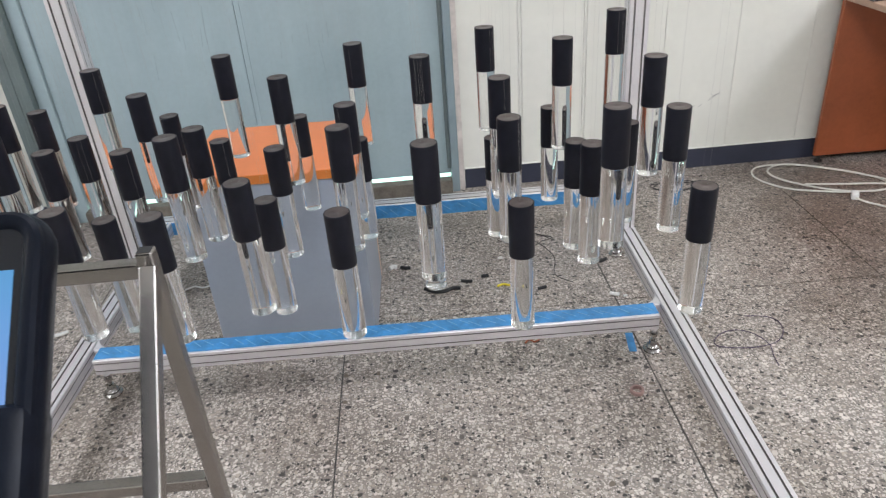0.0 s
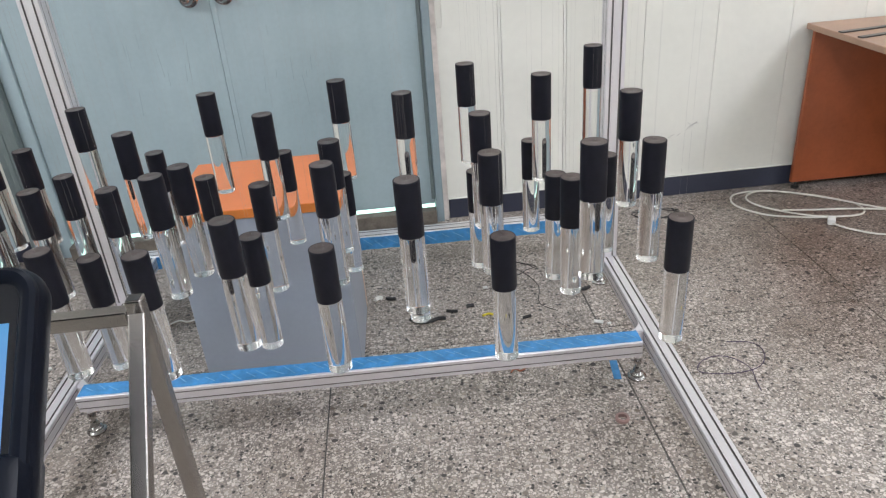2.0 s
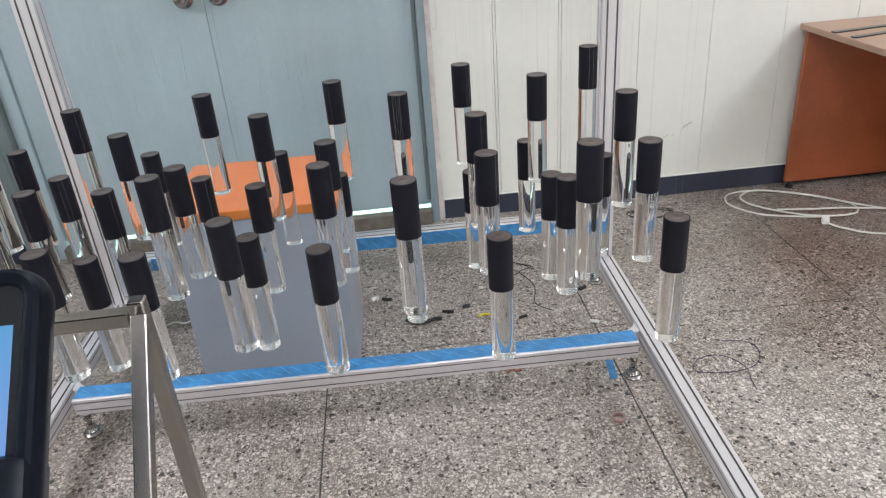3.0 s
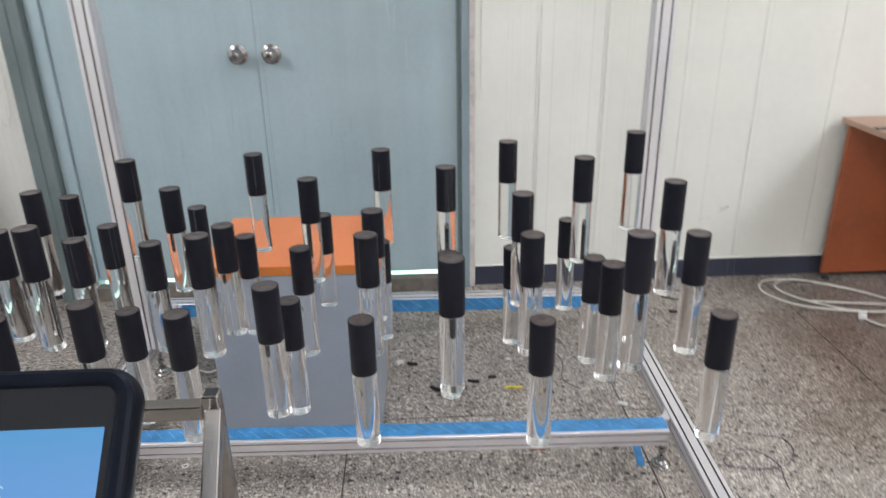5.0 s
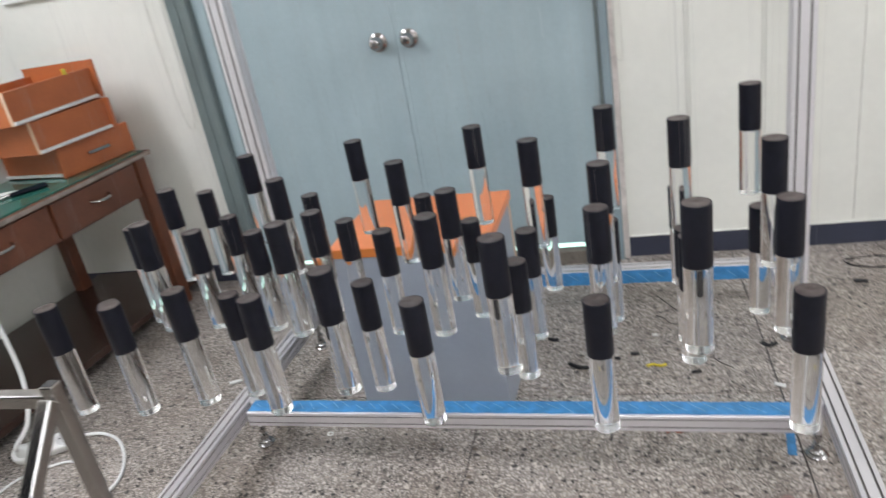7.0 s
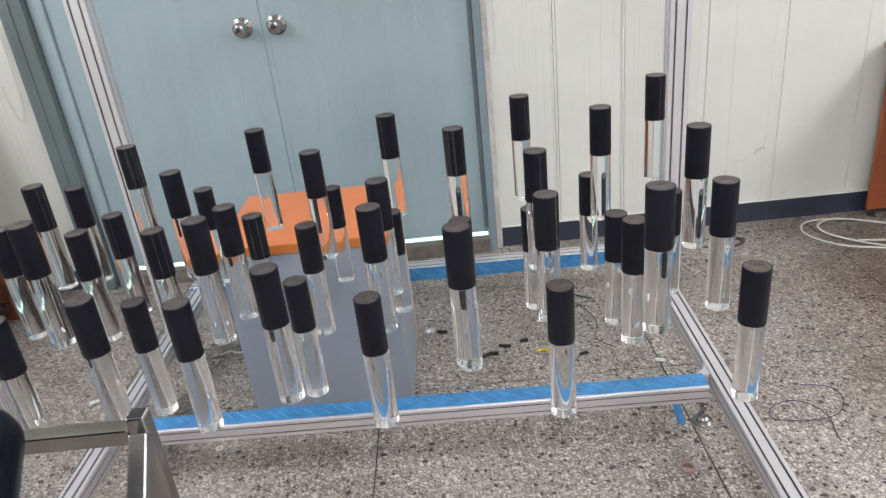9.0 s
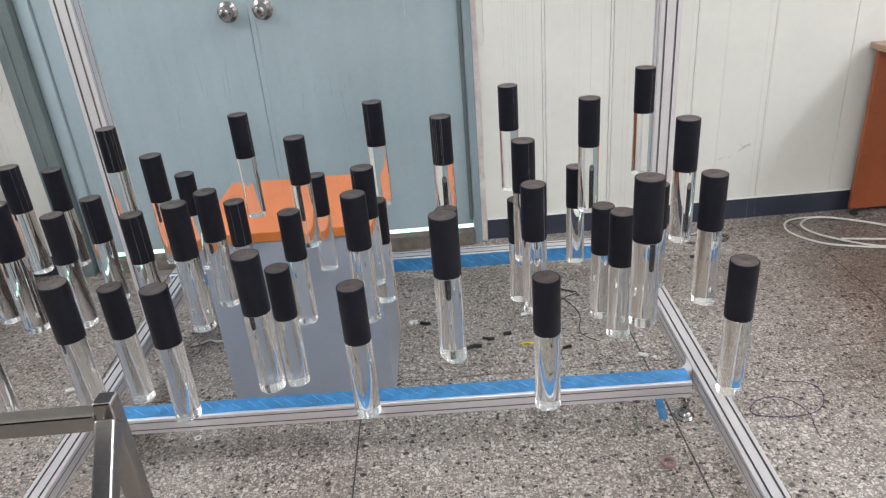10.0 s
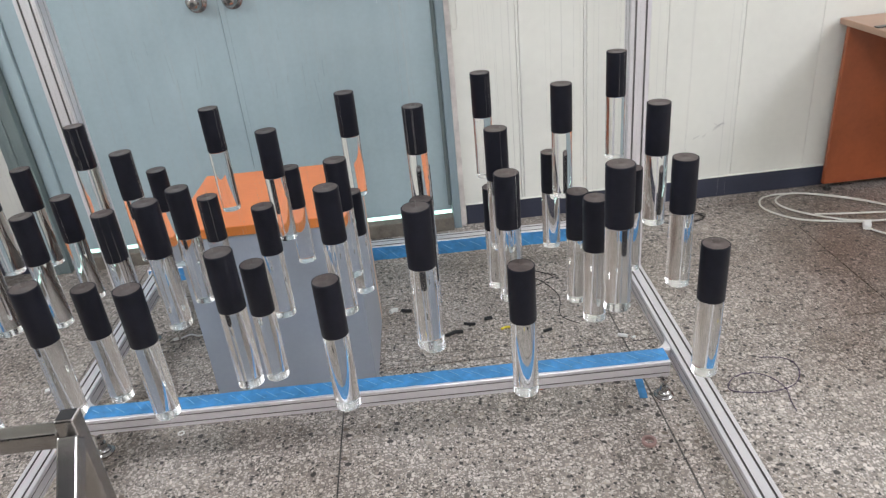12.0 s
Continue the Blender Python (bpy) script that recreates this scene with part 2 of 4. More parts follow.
GREY_FABRIC = mat("grey_plastic", (0.34, 0.33, 0.32), 0.6, scale=30)


# ---- mesh helpers ----
def empty(name, m=None, label="", category="", group="", kind=""):
    ob = new(name)
    ob.empty_display_size = 0.05
    if m is not None:
        ob.matrix_world = m
    return tagged(ob, label, category, group, kind)


def finish(bm, name, material, smooth=False):
    bmesh.ops.recalc_face_normals(bm, faces=bm.faces)
    me = bpy.data.meshes.new(name)
    bm.to_mesh(me)
    bm.free()
    for mt in material if isinstance(material, (list, tuple)) else (material,):
        me.materials.append(mt)
    if smooth:
        for p in me.polygons:
            p.use_smooth = True
        me.set_sharp_from_angle(angle=radians(35))
    return me


def part(name, bm, material, parent=None, label="", smooth=False, m=None):
    ob = new(name, finish(bm, name, material, smooth))
    if parent is not None:
        ob.parent = parent
    if m is not None:
        ob.matrix_basis = m
    return tagged(ob, label)


def box(bm, x0, x1, y0, y1, z0, z1, bev=0.0, m=None):
    r = bmesh.ops.create_cube(bm, size=1)
    vs = r["verts"]
    for v in vs:
        v.co = Vector(((x0 + x1) / 2 + v.co.x * (x1 - x0), (y0 + y1) / 2 + v.co.y * (y1 - y0), (z0 + z1) / 2 + v.co.z * (z1 - z0)))
    if bev:
        es = list({e for v in vs for e in v.link_edges})
        vs = list(set(vs) | {v for v in bmesh.ops.bevel(bm, geom=es, offset=bev, segments=2, affect="EDGES", profile=0.5)["verts"]})
    if m is not None:
        live = [v for v in vs if v.is_valid]
        if bev:
            live = list({v for f in bm.faces for v in f.verts if v in set(live)})
        bmesh.ops.transform(bm, matrix=m, verts=live)
    return bm


def slab(x0, x1, y0, y1, z0, z1, bev=0.0):
    return box(bmesh.new(), x0, x1, y0, y1, z0, z1, bev)


def lathe(profile, n=32, bm=None):
    """A turned body about z from (radius, height) pairs."""
    bm = bm or bmesh.new()
    rings = []
    for r, z in profile:
        if r < 1e-6:
            rings.append([bm.verts.new((0, 0, z))])
        else:
            rings.append([bm.verts.new((r * math.cos(2 * math.pi * i / n), r * math.sin(2 * math.pi * i / n), z)) for i in range(n)])
    for a, b in zip(rings, rings[1:]):
        for i in range(n):
            j = (i + 1) % n
            if len(a) == 1 and len(b) > 1:
                bm.faces.new((a[0], b[i], b[j]))
            elif len(b) == 1 and len(a) > 1:
                bm.faces.new((a[i], a[j], b[0]))
            elif len(a) > 1:
                bm.faces.new((a[i], a[j], b[j], b[i]))
    return bm


def tube(points, radius, n=8, bm=None, smooth_steps=6):
    """A round cable along a smooth line through the points."""
    bm = bm or bmesh.new()
    P = [Vector(p) for p in points]
    if smooth_steps > 1 and len(P) > 2:
        Q = []
        for i in range(len(P) - 1):
            a, b, c, d = P[max(i - 1, 0)], P[i], P[i + 1], P[min(i + 2, len(P) - 1)]
            for s in range(smooth_steps):
                t = s / smooth_steps
                Q.append(0.5 * ((2 * b) + (c - a) * t + (2 * a - 5 * b + 4 * c - d) * t * t + (3 * b - a - 3 * c + d) * t ** 3))
        P = Q + [P[-1]]
    prev = None
    up = Vector((0, 0, 1))
    for i, p in enumerate(P):
        d = (P[min(i + 1, len(P) - 1)] - P[max(i - 1, 0)]).normalized()
        s = d.cross(up)
        s = s.normalized() if s.length > 1e-3 else Vector((1, 0, 0))
        u = s.cross(d)
        ring = [bm.verts.new(p + radius * (math.cos(2 * math.pi * k / n) * s + math.sin(2 * math.pi * k / n) * u)) for k in range(n)]
        if prev:
            for k in range(n):
                bm.faces.new((prev[k], prev[(k + 1) % n], ring[(k + 1) % n], ring[k]))
        else:
            bm.faces.new(ring)
        prev = ring
    bm.faces.new(list(reversed(prev)))
    return bm


def square_tube(a, b, w, bm=None, bev=0.0012):
    """A square steel tube from a to b."""
    a, b = Vector(a), Vector(b)
    bm = bm or bmesh.new()
    q = (b - a).to_track_quat("Z", "Y").to_matrix().to_4x4()
    return box(bm, -w / 2, w / 2, -w / 2, w / 2, 0, (b - a).length, bev, Matrix.Translation(a) @ q)


def rounded_outline(x0, x1, y0, y1, r, n=8):
    pts = []
    for cx, cy, a0 in ((x1 - r, y1 - r, 0), (x0 + r, y1 - r, 90), (x0 + r, y0 + r, 180), (x1 - r, y0 + r, 270)):
        pts += [(cx + r * math.cos(radians(a0 + 90 * k / n)), cy + r * math.sin(radians(a0 + 90 * k / n))) for k in range(n + 1)]
    return pts


def rounded_frame(x0, x1, y0, y1, r, width, profile, hole=True):
    """Rings of a rounded rectangle set in by each share of the width, at each height of the profile."""
    bm = bmesh.new()
    rings = []
    for inset, z in profile:
        d = inset * width
        rings.append([bm.verts.new((x, y, z)) for x, y in rounded_outline(x0 + d, x1 - d, y0 + d, y1 - d, max(r - d, 0.003))])
    pairs = list(zip(rings, rings[1:])) + ([(rings[-1], rings[0])] if hole else [])
    for a, b in pairs:
        for i in range(len(a)):
            j = (i + 1) % len(a)
            bm.faces.new((a[i], a[j], b[j], b[i]))
    if not hole:
        bm.faces.new(rings[0])
        bm.faces.new(rings[-1])
    return bm


def profile_beam(length, w, h, slots_top=2, slots_side=1):
    """A slotted aluminium extrusion along x, lying on z=0: its slots are grooves 8 mm wide and 6 mm deep."""
    s, d = 0.0026, 0.006

    def side(span, count):
        # offsets of groove edges along one side
        return [span * (k + 0.5) / count - span / 2 for k in range(count)]

    pts = []
    for c in side(w, slots_top):
        pts += [(c - s, h), (c - s, h - d), (c + s, h - d), (c + s, h)]
    ring = [(-w / 2, h - 0.0015), (-w / 2 + 0.0015, h)] + pts + [(w / 2 - 0.0015, h), (w / 2, h - 0.0015)]
    right = []
    for c in reversed(side(h, slots_side)):
        z = h / 2 + c
        q = s * 0.55
        right += [(w / 2, z + q), (w / 2 - d, z + q), (w / 2 - d, z - q), (w / 2, z - q)]
    ring += right + [(w / 2, 0)] + [(-w / 2, 0)] + [(-x, z) for x, z in reversed(right)]
    bm = bmesh.new()
    A = [bm.verts.new((0, y, z)) for y, z in ring]
    B = [bm.verts.new((length, y, z)) for y, z in ring]
    n = len(ring)
    for i in range(n):
        j = (i + 1) % n
        bm.faces.new((A[i], A[j], B[j], B[i]))
    bm.faces.new(A)
    bm.faces.new(list(reversed(B)))
    bm.normal_update()
    # the floor of each groove gets a darker grey: its shade is painted in
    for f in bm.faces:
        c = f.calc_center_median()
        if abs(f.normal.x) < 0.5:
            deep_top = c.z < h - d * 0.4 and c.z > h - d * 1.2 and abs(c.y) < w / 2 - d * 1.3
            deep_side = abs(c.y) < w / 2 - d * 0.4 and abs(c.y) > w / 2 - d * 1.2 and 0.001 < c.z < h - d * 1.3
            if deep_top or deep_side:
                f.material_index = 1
    return bm


# ---- room ----
X_LEFT, X_RIGHT, Y_BACK, H = -1.88, 4.3, -4.6, 2.6
floor = tagged(new("floor", finish(slab(X_LEFT - 0.1, X_RIGHT + 0.1, Y_BACK - 0.1, 0.35, -0.12, -0.004), "floor", JOINT)), "grey terrazzo floor with stone chips in large cast squares", "floor", kind="structure")
T = 0.866
tile_mesh = finish(slab(0.0022, T - 0.0022, 0.0022, T - 0.0022, -0.02, 0, 0.001), "tile", TERRAZZO)
for i in range(-3, 5):
    for j in range(-5, 2):
        x0, y0 = 0.374 + i * T, -0.965 + j * T
        t = new("tile", tile_mesh)
        t.parent = floor
        t.location = (x0, y0, 0)

ceiling = tagged(new("ceiling", finish(slab(X_LEFT - 0.1, X_RIGHT + 0.1, Y_BACK - 0.1, 0.1, H, H + 0.1), "ceiling", CEIL)), "plain white office ceiling", "ceiling", kind="structure")
tagged(new("wall_west", finish(slab(X_LEFT - 0.1, X_LEFT, Y_BACK, 0.0, 0, H), "wall_west", WALL)), "cream painted side wall behind the dark desk", "wall", kind="structure")
tagged(new("wall_east", finish(slab(X_RIGHT, X_RIGHT + 0.1, Y_BACK, 0.0, 0, H), "wall_east", WALL)), "plain cream side wall", "wall", kind="structure")
tagged(new("wall_south", finish(slab(X_LEFT, X_RIGHT, Y_BACK - 0.1, Y_BACK, 0, H), "wall_south", WALL)), "plain cream back wall", "wall", kind="structure")

DOOR_L, DOOR_R, DOOR_TOP = -0.765, 0.79, 2.1
wall_north = tagged(new("wall_north", finish(slab(0.845, X_RIGHT, 0.012, 0.12, 0, H), "wall_north", WALL)), "cream sandwich-panel wall with narrow vertical joints and scuffs", "wall", kind="structure")
edges = [0.845, 1.088, 1.10, 1.35, 1.362, 1.68, 1.98, 2.29, 2.60, 2.91, 3.22, 3.53, 3.84, X_RIGHT]
for a, b in zip(edges, edges[1:]):
    p = part("panel", slab(a + 0.0008, b - 0.0008, 0.0, 0.0125, 0.005, H - 0.002, 0.0008), WALL, wall_north)
tagged(new("wall_north_west", finish(slab(X_LEFT, -0.908, 0.0, 0.12, 0, H), "wall_north_west", WALL)), "cream wall between the door and the corner", "wall", kind="structure")
tagged(new("wall_over_door", finish(slab(-0.908, 0.845, 0.0, 0.12, DOOR_TOP + 0.07, H), "wall_over_door", WALL)), "cream wall strip over the double door", "wall", kind="structure")

bm = slab(0.848, X_RIGHT, -0.008, 0.0, 0.0, 0.088, 0.002)
tagged(new("baseboard", finish(bm, "baseboard", NAVY)), "dark navy vinyl baseboard along the cream wall", "baseboard", kind="structure")
bm = slab(X_LEFT, -0.935, -0.008, 0.0, 0.0, 0.088, 0.002)
tagged(new("baseboard", finish(bm, "baseboard", NAVY)), "dark navy vinyl baseboard beside the door", "baseboard", kind="structure")
bm = slab(0.848, X_RIGHT, -0.0105, -0.0002, 0.0885, 0.0925, 0.001)
tagged(new("trim", finish(slab(0.823, 0.8445, -0.014, 0.11, 0.0, DOOR_TOP + 0.07, 0.002), "trim", PINK_TRIM)), "worn pinkish-white wooden strip beside the door frame", "trim", kind="structure")
tagged(new("trim", finish(bm, "trim", WALL)), "thin cream strip on top of the baseboard", "trim", kind="structure")

rs = random.Random(4)
bm = bmesh.new()
for k in range(7):
    box(bm, -0.006 - 0.02 * rs.random(), 0.006 + 0.02 * rs.random(), -0.0006, -0.0001, -0.0007, 0.0007, 0, Matrix.Translation((1.80 + 0.14 * rs.random(), 0, 0.27 + 0.06 * rs.random())) @ Matrix.Rotation(rs.uniform(-0.8, 0.8), 4, "Y"))
tagged(part("scuff", bm, GREY_FABRIC, wall_north, "grey scuff marks"), kind="stuff")

# the double door, its frame and sill
door_frame = empty("door_frame", None, "blue-grey painted steel frame round the double door", "door frame", kind="structure")
part("jamb", slab(DOOR_R, 0.822, -0.035, 0.12, 0, DOOR_TOP + 0.07, 0.003), JAMB, door_frame)
part("jamb", slab(-0.817, DOOR_L, -0.012, 0.12, 0, DOOR_TOP + 0.07, 0.003), DOOR, door_frame, "inner rebate of the frame")
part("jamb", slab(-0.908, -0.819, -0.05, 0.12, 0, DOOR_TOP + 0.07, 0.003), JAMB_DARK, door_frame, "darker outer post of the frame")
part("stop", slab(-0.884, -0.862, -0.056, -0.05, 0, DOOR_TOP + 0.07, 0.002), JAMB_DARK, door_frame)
part("stop", slab(DOOR_R - 0.016, DOOR_R - 0.001, -0.010, 0.0035, 0.1, DOOR_TOP, 0.001), JAMB_DARK, door_frame)
part("head", slab(DOOR_L, DOOR_R, -0.03, 0.12, DOOR_TOP + 0.002, DOOR_TOP + 0.07, 0.003), JAMB, door_frame)
part("sill", slab(DOOR_L + 0.001, DOOR_R - 0.001, -0.05, 0.001, 0.0, 0.060, 0.003), SILL, door_frame, "worn dark stone sill")


def door_leaf(name, x0, x1, kx, label):
    d = empty(name, None, label, "door", "leaves of the double door", "structure")
    part("leaf", slab(x0, x1, 0.004, 0.044, 0.074, DOOR_TOP - 0.003, 0.002), DOOR, d)
    k = part("door_handle", lathe([(0.0, 0.0), (0.038, 0.0), (0.038, 0.003), (0.0365, 0.0045), (0.034, 0.005), (0.034, 0.008), (0.0305, 0.0095), (0.0295, 0.010), (0.0295, 0.016), (0.028, 0.0175), (0.026, 0.018), (0.0262, 0.030), (0.0255, 0.042), (0.022, 0.056), (0.018, 0.063), (0.012, 0.0655), (0.0, 0.066)], 32), CHROME, d, "round polished steel knob with rosette", True, pose(kx, 0.004, 1.002, 90, 0, 0))
    part("keyhole", lathe([(0.0, 0.064), (0.0085, 0.0655), (0.0085, 0.0685), (0.006, 0.0688), (0.0, 0.0684)], 16), BLACK_METAL, k, "dark lock cylinder", True)
    return d


def scratches(leaf, seed, x0, x1, z0, z1, count, material, label):
    """Thin upright key and trolley scratches in the paint."""
    rnd = random.Random(seed)
    bm = bmesh.new()
    for _ in range(count):
        h = rnd.uniform(0.03, 0.13)
        m = Matrix.Translation((rnd.uniform(x0, x1), 0.0037, rnd.uniform(z0, z1))) @ Matrix.Rotation(rnd.uniform(-0.10, 0.10), 4, "Y")
        box(bm, -0.0005, 0.0005, -0.0002, 0.0004, -h / 2, h / 2, 0, m)
    tagged(part("scratch", bm, material, leaf, label), kind="stuff")


left_leaf = door_leaf("door_1", DOOR_L + 0.002, 0.0085, -0.064, "closed pale blue-grey painted steel door leaf with round knob")
right_leaf = door_leaf("door_2", 0.0100, DOOR_R - 0.002, 0.064, "closed pale blue-grey door leaf meeting its pair at the middle")
part("astragal", slab(0.0102, 0.031, 0.0026, 0.0045, 0.076, DOOR_TOP - 0.004, 0.0012), DOOR, right_leaf, "flat cover strip along the meeting edge")
scratches(left_leaf, 3, -0.35, -0.08, 0.62, 0.86, 9, JAMB, "dark scratches in the paint")
scratches(right_leaf, 8, 0.12, 0.45, 0.58, 0.86, 9, JAMB, "dark scratches in the paint")
scratches(right_leaf, 5, 0.36, 0.60, 0.98, 1.16, 3, PALE_SCRATCH, "pale scratches in the paint")
backdrop = tagged(new("backdrop", finish(slab(DOOR_L + 0.001, DOOR_R - 0.001, 0.05, 0.055, 0.0, 0.073), "backdrop", glow("daylight_beyond_door", (0.66, 1.0, 0.88), 1.7))), "bright daylight beyond the closed door", "backdrop", kind="structure")

# window frame above the desk, on the wall beside the door
win = empty("window_1", None, "white window frame with a frosted pane over the desk", "window", kind="structure")
part("window_sill", slab(-1.70, -0.985, -0.028, 0.0, 1.385, 1.405, 0.004), WHITE_PLASTIC, win)
part("window_frame", slab(-1.70, -0.985, -0.018, 0.0, 1.406, 1.436, 0.003), WHITE_PLASTIC, win)
part("window_frame", slab(-1.70, -1.665, -0.018, 0.0, 1.437, 2.2, 0.003), WHITE_PLASTIC, win)
part("window_frame", slab(-1.02, -0.985, -0.018, 0.0, 1.437, 2.2, 0.003), WHITE_PLASTIC, win)
part("pane", slab(-1.664, -1.021, -0.004, -0.001, 1.437, 2.2), PAPER, win, "frosted white pane")
for k in range(42):
    part("slat", slab(-1.66 + k * 0.0152, -1.66 + k * 0.0152 + 0.0125, -0.011, -0.0045, 1.438, 2.19, 0.002), WHITE_PLASTIC, win)

# ceiling lights
def ceiling_light(x, y, power):
    c = empty("ceiling_light", pose(x, y, H), "white ceiling fixture with two fluorescent tubes", "ceiling light", "ceiling lights")
    part("body", slab(-0.15, 0.15, -0.62, 0.62, -0.05, -0.001, 0.004), WHITE_PLASTIC, c)
    for dx in (-0.07, 0.07):
        part("tube_lamp", tube([(dx, -0.59, -0.072), (dx, 0.59, -0.072)], 0.014, 12), glow("fluorescent_tube", (1.0, 0.97, 0.92), 4.0), c)
    la = bpy.data.lights.new("ceiling_lamp", "AREA")
    la.shape, la.size, la.size_y, la.energy, la.color = "RECTANGLE", 0.6, 1.3, power, (0.95, 0.985, 1.085)
    lo = new("ceiling_lamp", la)
    lo.matrix_world = pose(x, y, H - 0.09)


for lx, ly, lp in ((-1.66, -1.85, 49), (3.55, -1.45, 27), (3.95, -2.95, 40), (0.9, -3.4, 36), (0.9, -1.6, 10)):
    ceiling_light(lx, ly, lp)

# ---- the aluminium stage frame ----
FR = Matrix.Translation((0.51, -1.222, 0)) @ Matrix.Rotation(-0.0235, 4, "Z")
BW, BH, BZ, PW = 0.06, 0.046, 0.119, 0.057
stage = empty("stage_frame", FR, "slotted aluminium extrusion frame standing on levelling feet", "frame")
SIDE, SW = {-1: -0.831, 1: 0.795}, 0.052


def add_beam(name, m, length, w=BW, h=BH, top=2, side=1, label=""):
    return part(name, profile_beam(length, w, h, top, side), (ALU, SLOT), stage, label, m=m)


END = SW / 2 + 0.021
front = add_beam("cross_beam", Matrix.Translation((SIDE[-1] + END, -0.024, BZ)), SIDE[1] - SIDE[-1] - 2 * END, side=2)
back = add_beam("cross_beam", Matrix.Translation((-0.875, 0.795, BZ)), SIDE[1] - SW / 2 + 0.875)
for sx in (-1, 1):
    add_beam("side_beam", Matrix.Translation((SIDE[sx], -1.75, BZ)) @ Matrix.Rotation(radians(90), 4, "Z"), 2.58 if sx > 0 else 2.5145, w=SW, side=2)
    p = add_beam("post", Matrix.Translation((SIDE[sx] + (-0.007 if sx > 0 else 0.015), 0.47, BZ + BH + 0.0005)) @ Matrix.Rotation(radians(-90), 4, "Y") @ Matrix.Rotation(radians(90), 4, "X") @ Matrix.Translation((0, 0, -PW / 2)), H - BZ - BH - 0.005, PW, PW, 2, 2, "tall upright extrusion")


def leveling_foot(x, y, collar=False):
    f = part("levelling_foot", lathe([(0, 0), (0.025, 0), (0.027, 0.003), (0.027, 0.006), (0.024, 0.009), (0.019, 0.011), (0.0195, 0.015), (0.017, 0.019), (0.012, 0.022), (0.011, 0.036), (0.006, 0.038), (0.006, BZ - 0.001), (0, BZ - 0.001)], 28), FOOT_STEEL, stage, "round stepped steel levelling foot", True, Matrix.Translation((x, y, 0)))
    part("lock_nut", lathe([(0.006, 0.05), (0.012, 0.05), (0.012, 0.059), (0.006, 0.059)], 6), CHROME, f)
    if collar:
        part("collar", lathe([(0.0065, 0.07), (0.0088, 0.07), (0.0095, 0.072), (0.0095, 0.157), (0.0085, 0.159), (0.004, 0.159), (0.004, 0.154), (0, 0.154)], 24), ALU, f, "bright turned sleeve", True)


for sx in (-1, 1):
    leveling_foot(SIDE[sx] - sx * (SW / 2 + 0.010), 0.010, True)
    leveling_foot(SIDE[sx], 0.56)
    # curved corner plates in the angles of the frame
    for y, s in ((BW / 2 - 0.023, 1),):
        bm = bmesh.new()
        R = 0.06
        pts = [(0, 0), (R, 0)] + [(R - R * math.sin(radians(90 * k / 8)), R - R * math.cos(radians(90 * k / 8))) for k in range(1, 8)] + [(0, R)]
        lo = [bm.verts.new((-sx * px, py, 0.0)) for px, py in pts]
        hi = [bm.verts.new((-sx * px, py, 0.036)) for px, py in pts]
        for i in range(len(pts)):
            j = (i + 1) % len(pts)
            bm.faces.new((lo[i], lo[j], hi[j], hi[i]))
        bm.faces.new(lo)
        bm.faces.new(hi)
        part("corner_bracket", bm, ALU, stage, "cast corner bracket", m=Matrix.Translation((SIDE[sx] - sx * (SW / 2 + 0.0005), y - 0.0005, BZ + 0.006)))

# blue tape on the front and back cross beams
def tape_strip(name, x0, x1, m, w, creases, label):
    bm = bmesh.new()
    n = 60
    rnd = random.Random(5)
    vs = []
    for i in range(n + 1):
        x = x0 + (x1 - x0) * i / n
        a, b = rnd.uniform(-0.0012, 0.0012), rnd.uniform(-0.0012, 0.0012)
        vs.append([bm.verts.new((x, -w / 2 + a, 0)), bm.verts.new((x, -w / 2 + a, 0.0012 + rnd.uniform(0, 0.0006))), bm.verts.new((x, w / 2 + b, 0.0012 + rnd.uniform(0, 0.0006))), bm.verts.new((x, w / 2 + b, 0))])
    for a, b in zip(vs, vs[1:]):
        for k in range(3):
            bm.faces.new((a[k], a[k + 1], b[k + 1], b[k]))
    bm.faces.new(vs[0])
    bm.faces.new(vs[-1])
    t = tagged(new(name, finish(bm, name, BLUE_TAPE)), label, "tape")
    t.matrix_world = m
    bm = bmesh.new()
    for i in range(creases):
        x = x0 + (x1 - x0) * (i + rnd.uniform(0.3, 0.7)) / creases
        L, r = rnd.uniform(0.03, 0.056), rnd.uniform(0.55, 0.85)
        box(bm, -L / 2, L / 2, -0.0009, 0.0009, 0.0019, 0.0029, 0, Matrix.Translation((x, rnd.uniform(-w * 0.16, w * 0.16), 0)) @ Matrix.Rotation(-r, 4, "Z"))
    tagged(part("crease", bm, BLUE_TAPE_LINE, t, "raised pale creases in the tape"), kind="stuff")
    return t


tape_strip("blue_tape", SIDE[-1] + END + 0.002, SIDE[1] - END - 0.001, FR @ Matrix.Translation((0, -0.021, BZ + BH)), 0.05, 42, "creased blue masking tape along the top of the front beam")
tape_strip("blue_tape", -0.87, SIDE[1] - 0.033, FR @ Matrix.Translation((0, 0.795 - BW / 2, BZ + 0.02)) @ Matrix.Rotation(radians(90), 4, "X"), 0.05, 34, "creased blue masking tape along the face of the rear beam")
sc = tagged(new("tape_scrap", finish(slab(-0.011, 0.011, -0.045, 0.045, 0.0005, 0.0015, 0.0003), "tape_scrap", BLUE_TAPE)), "short scrap of blue tape stuck on the floor", "tape")
sc.matrix_world = pose(1.219, -1.188, 0, 0, 0, -8)

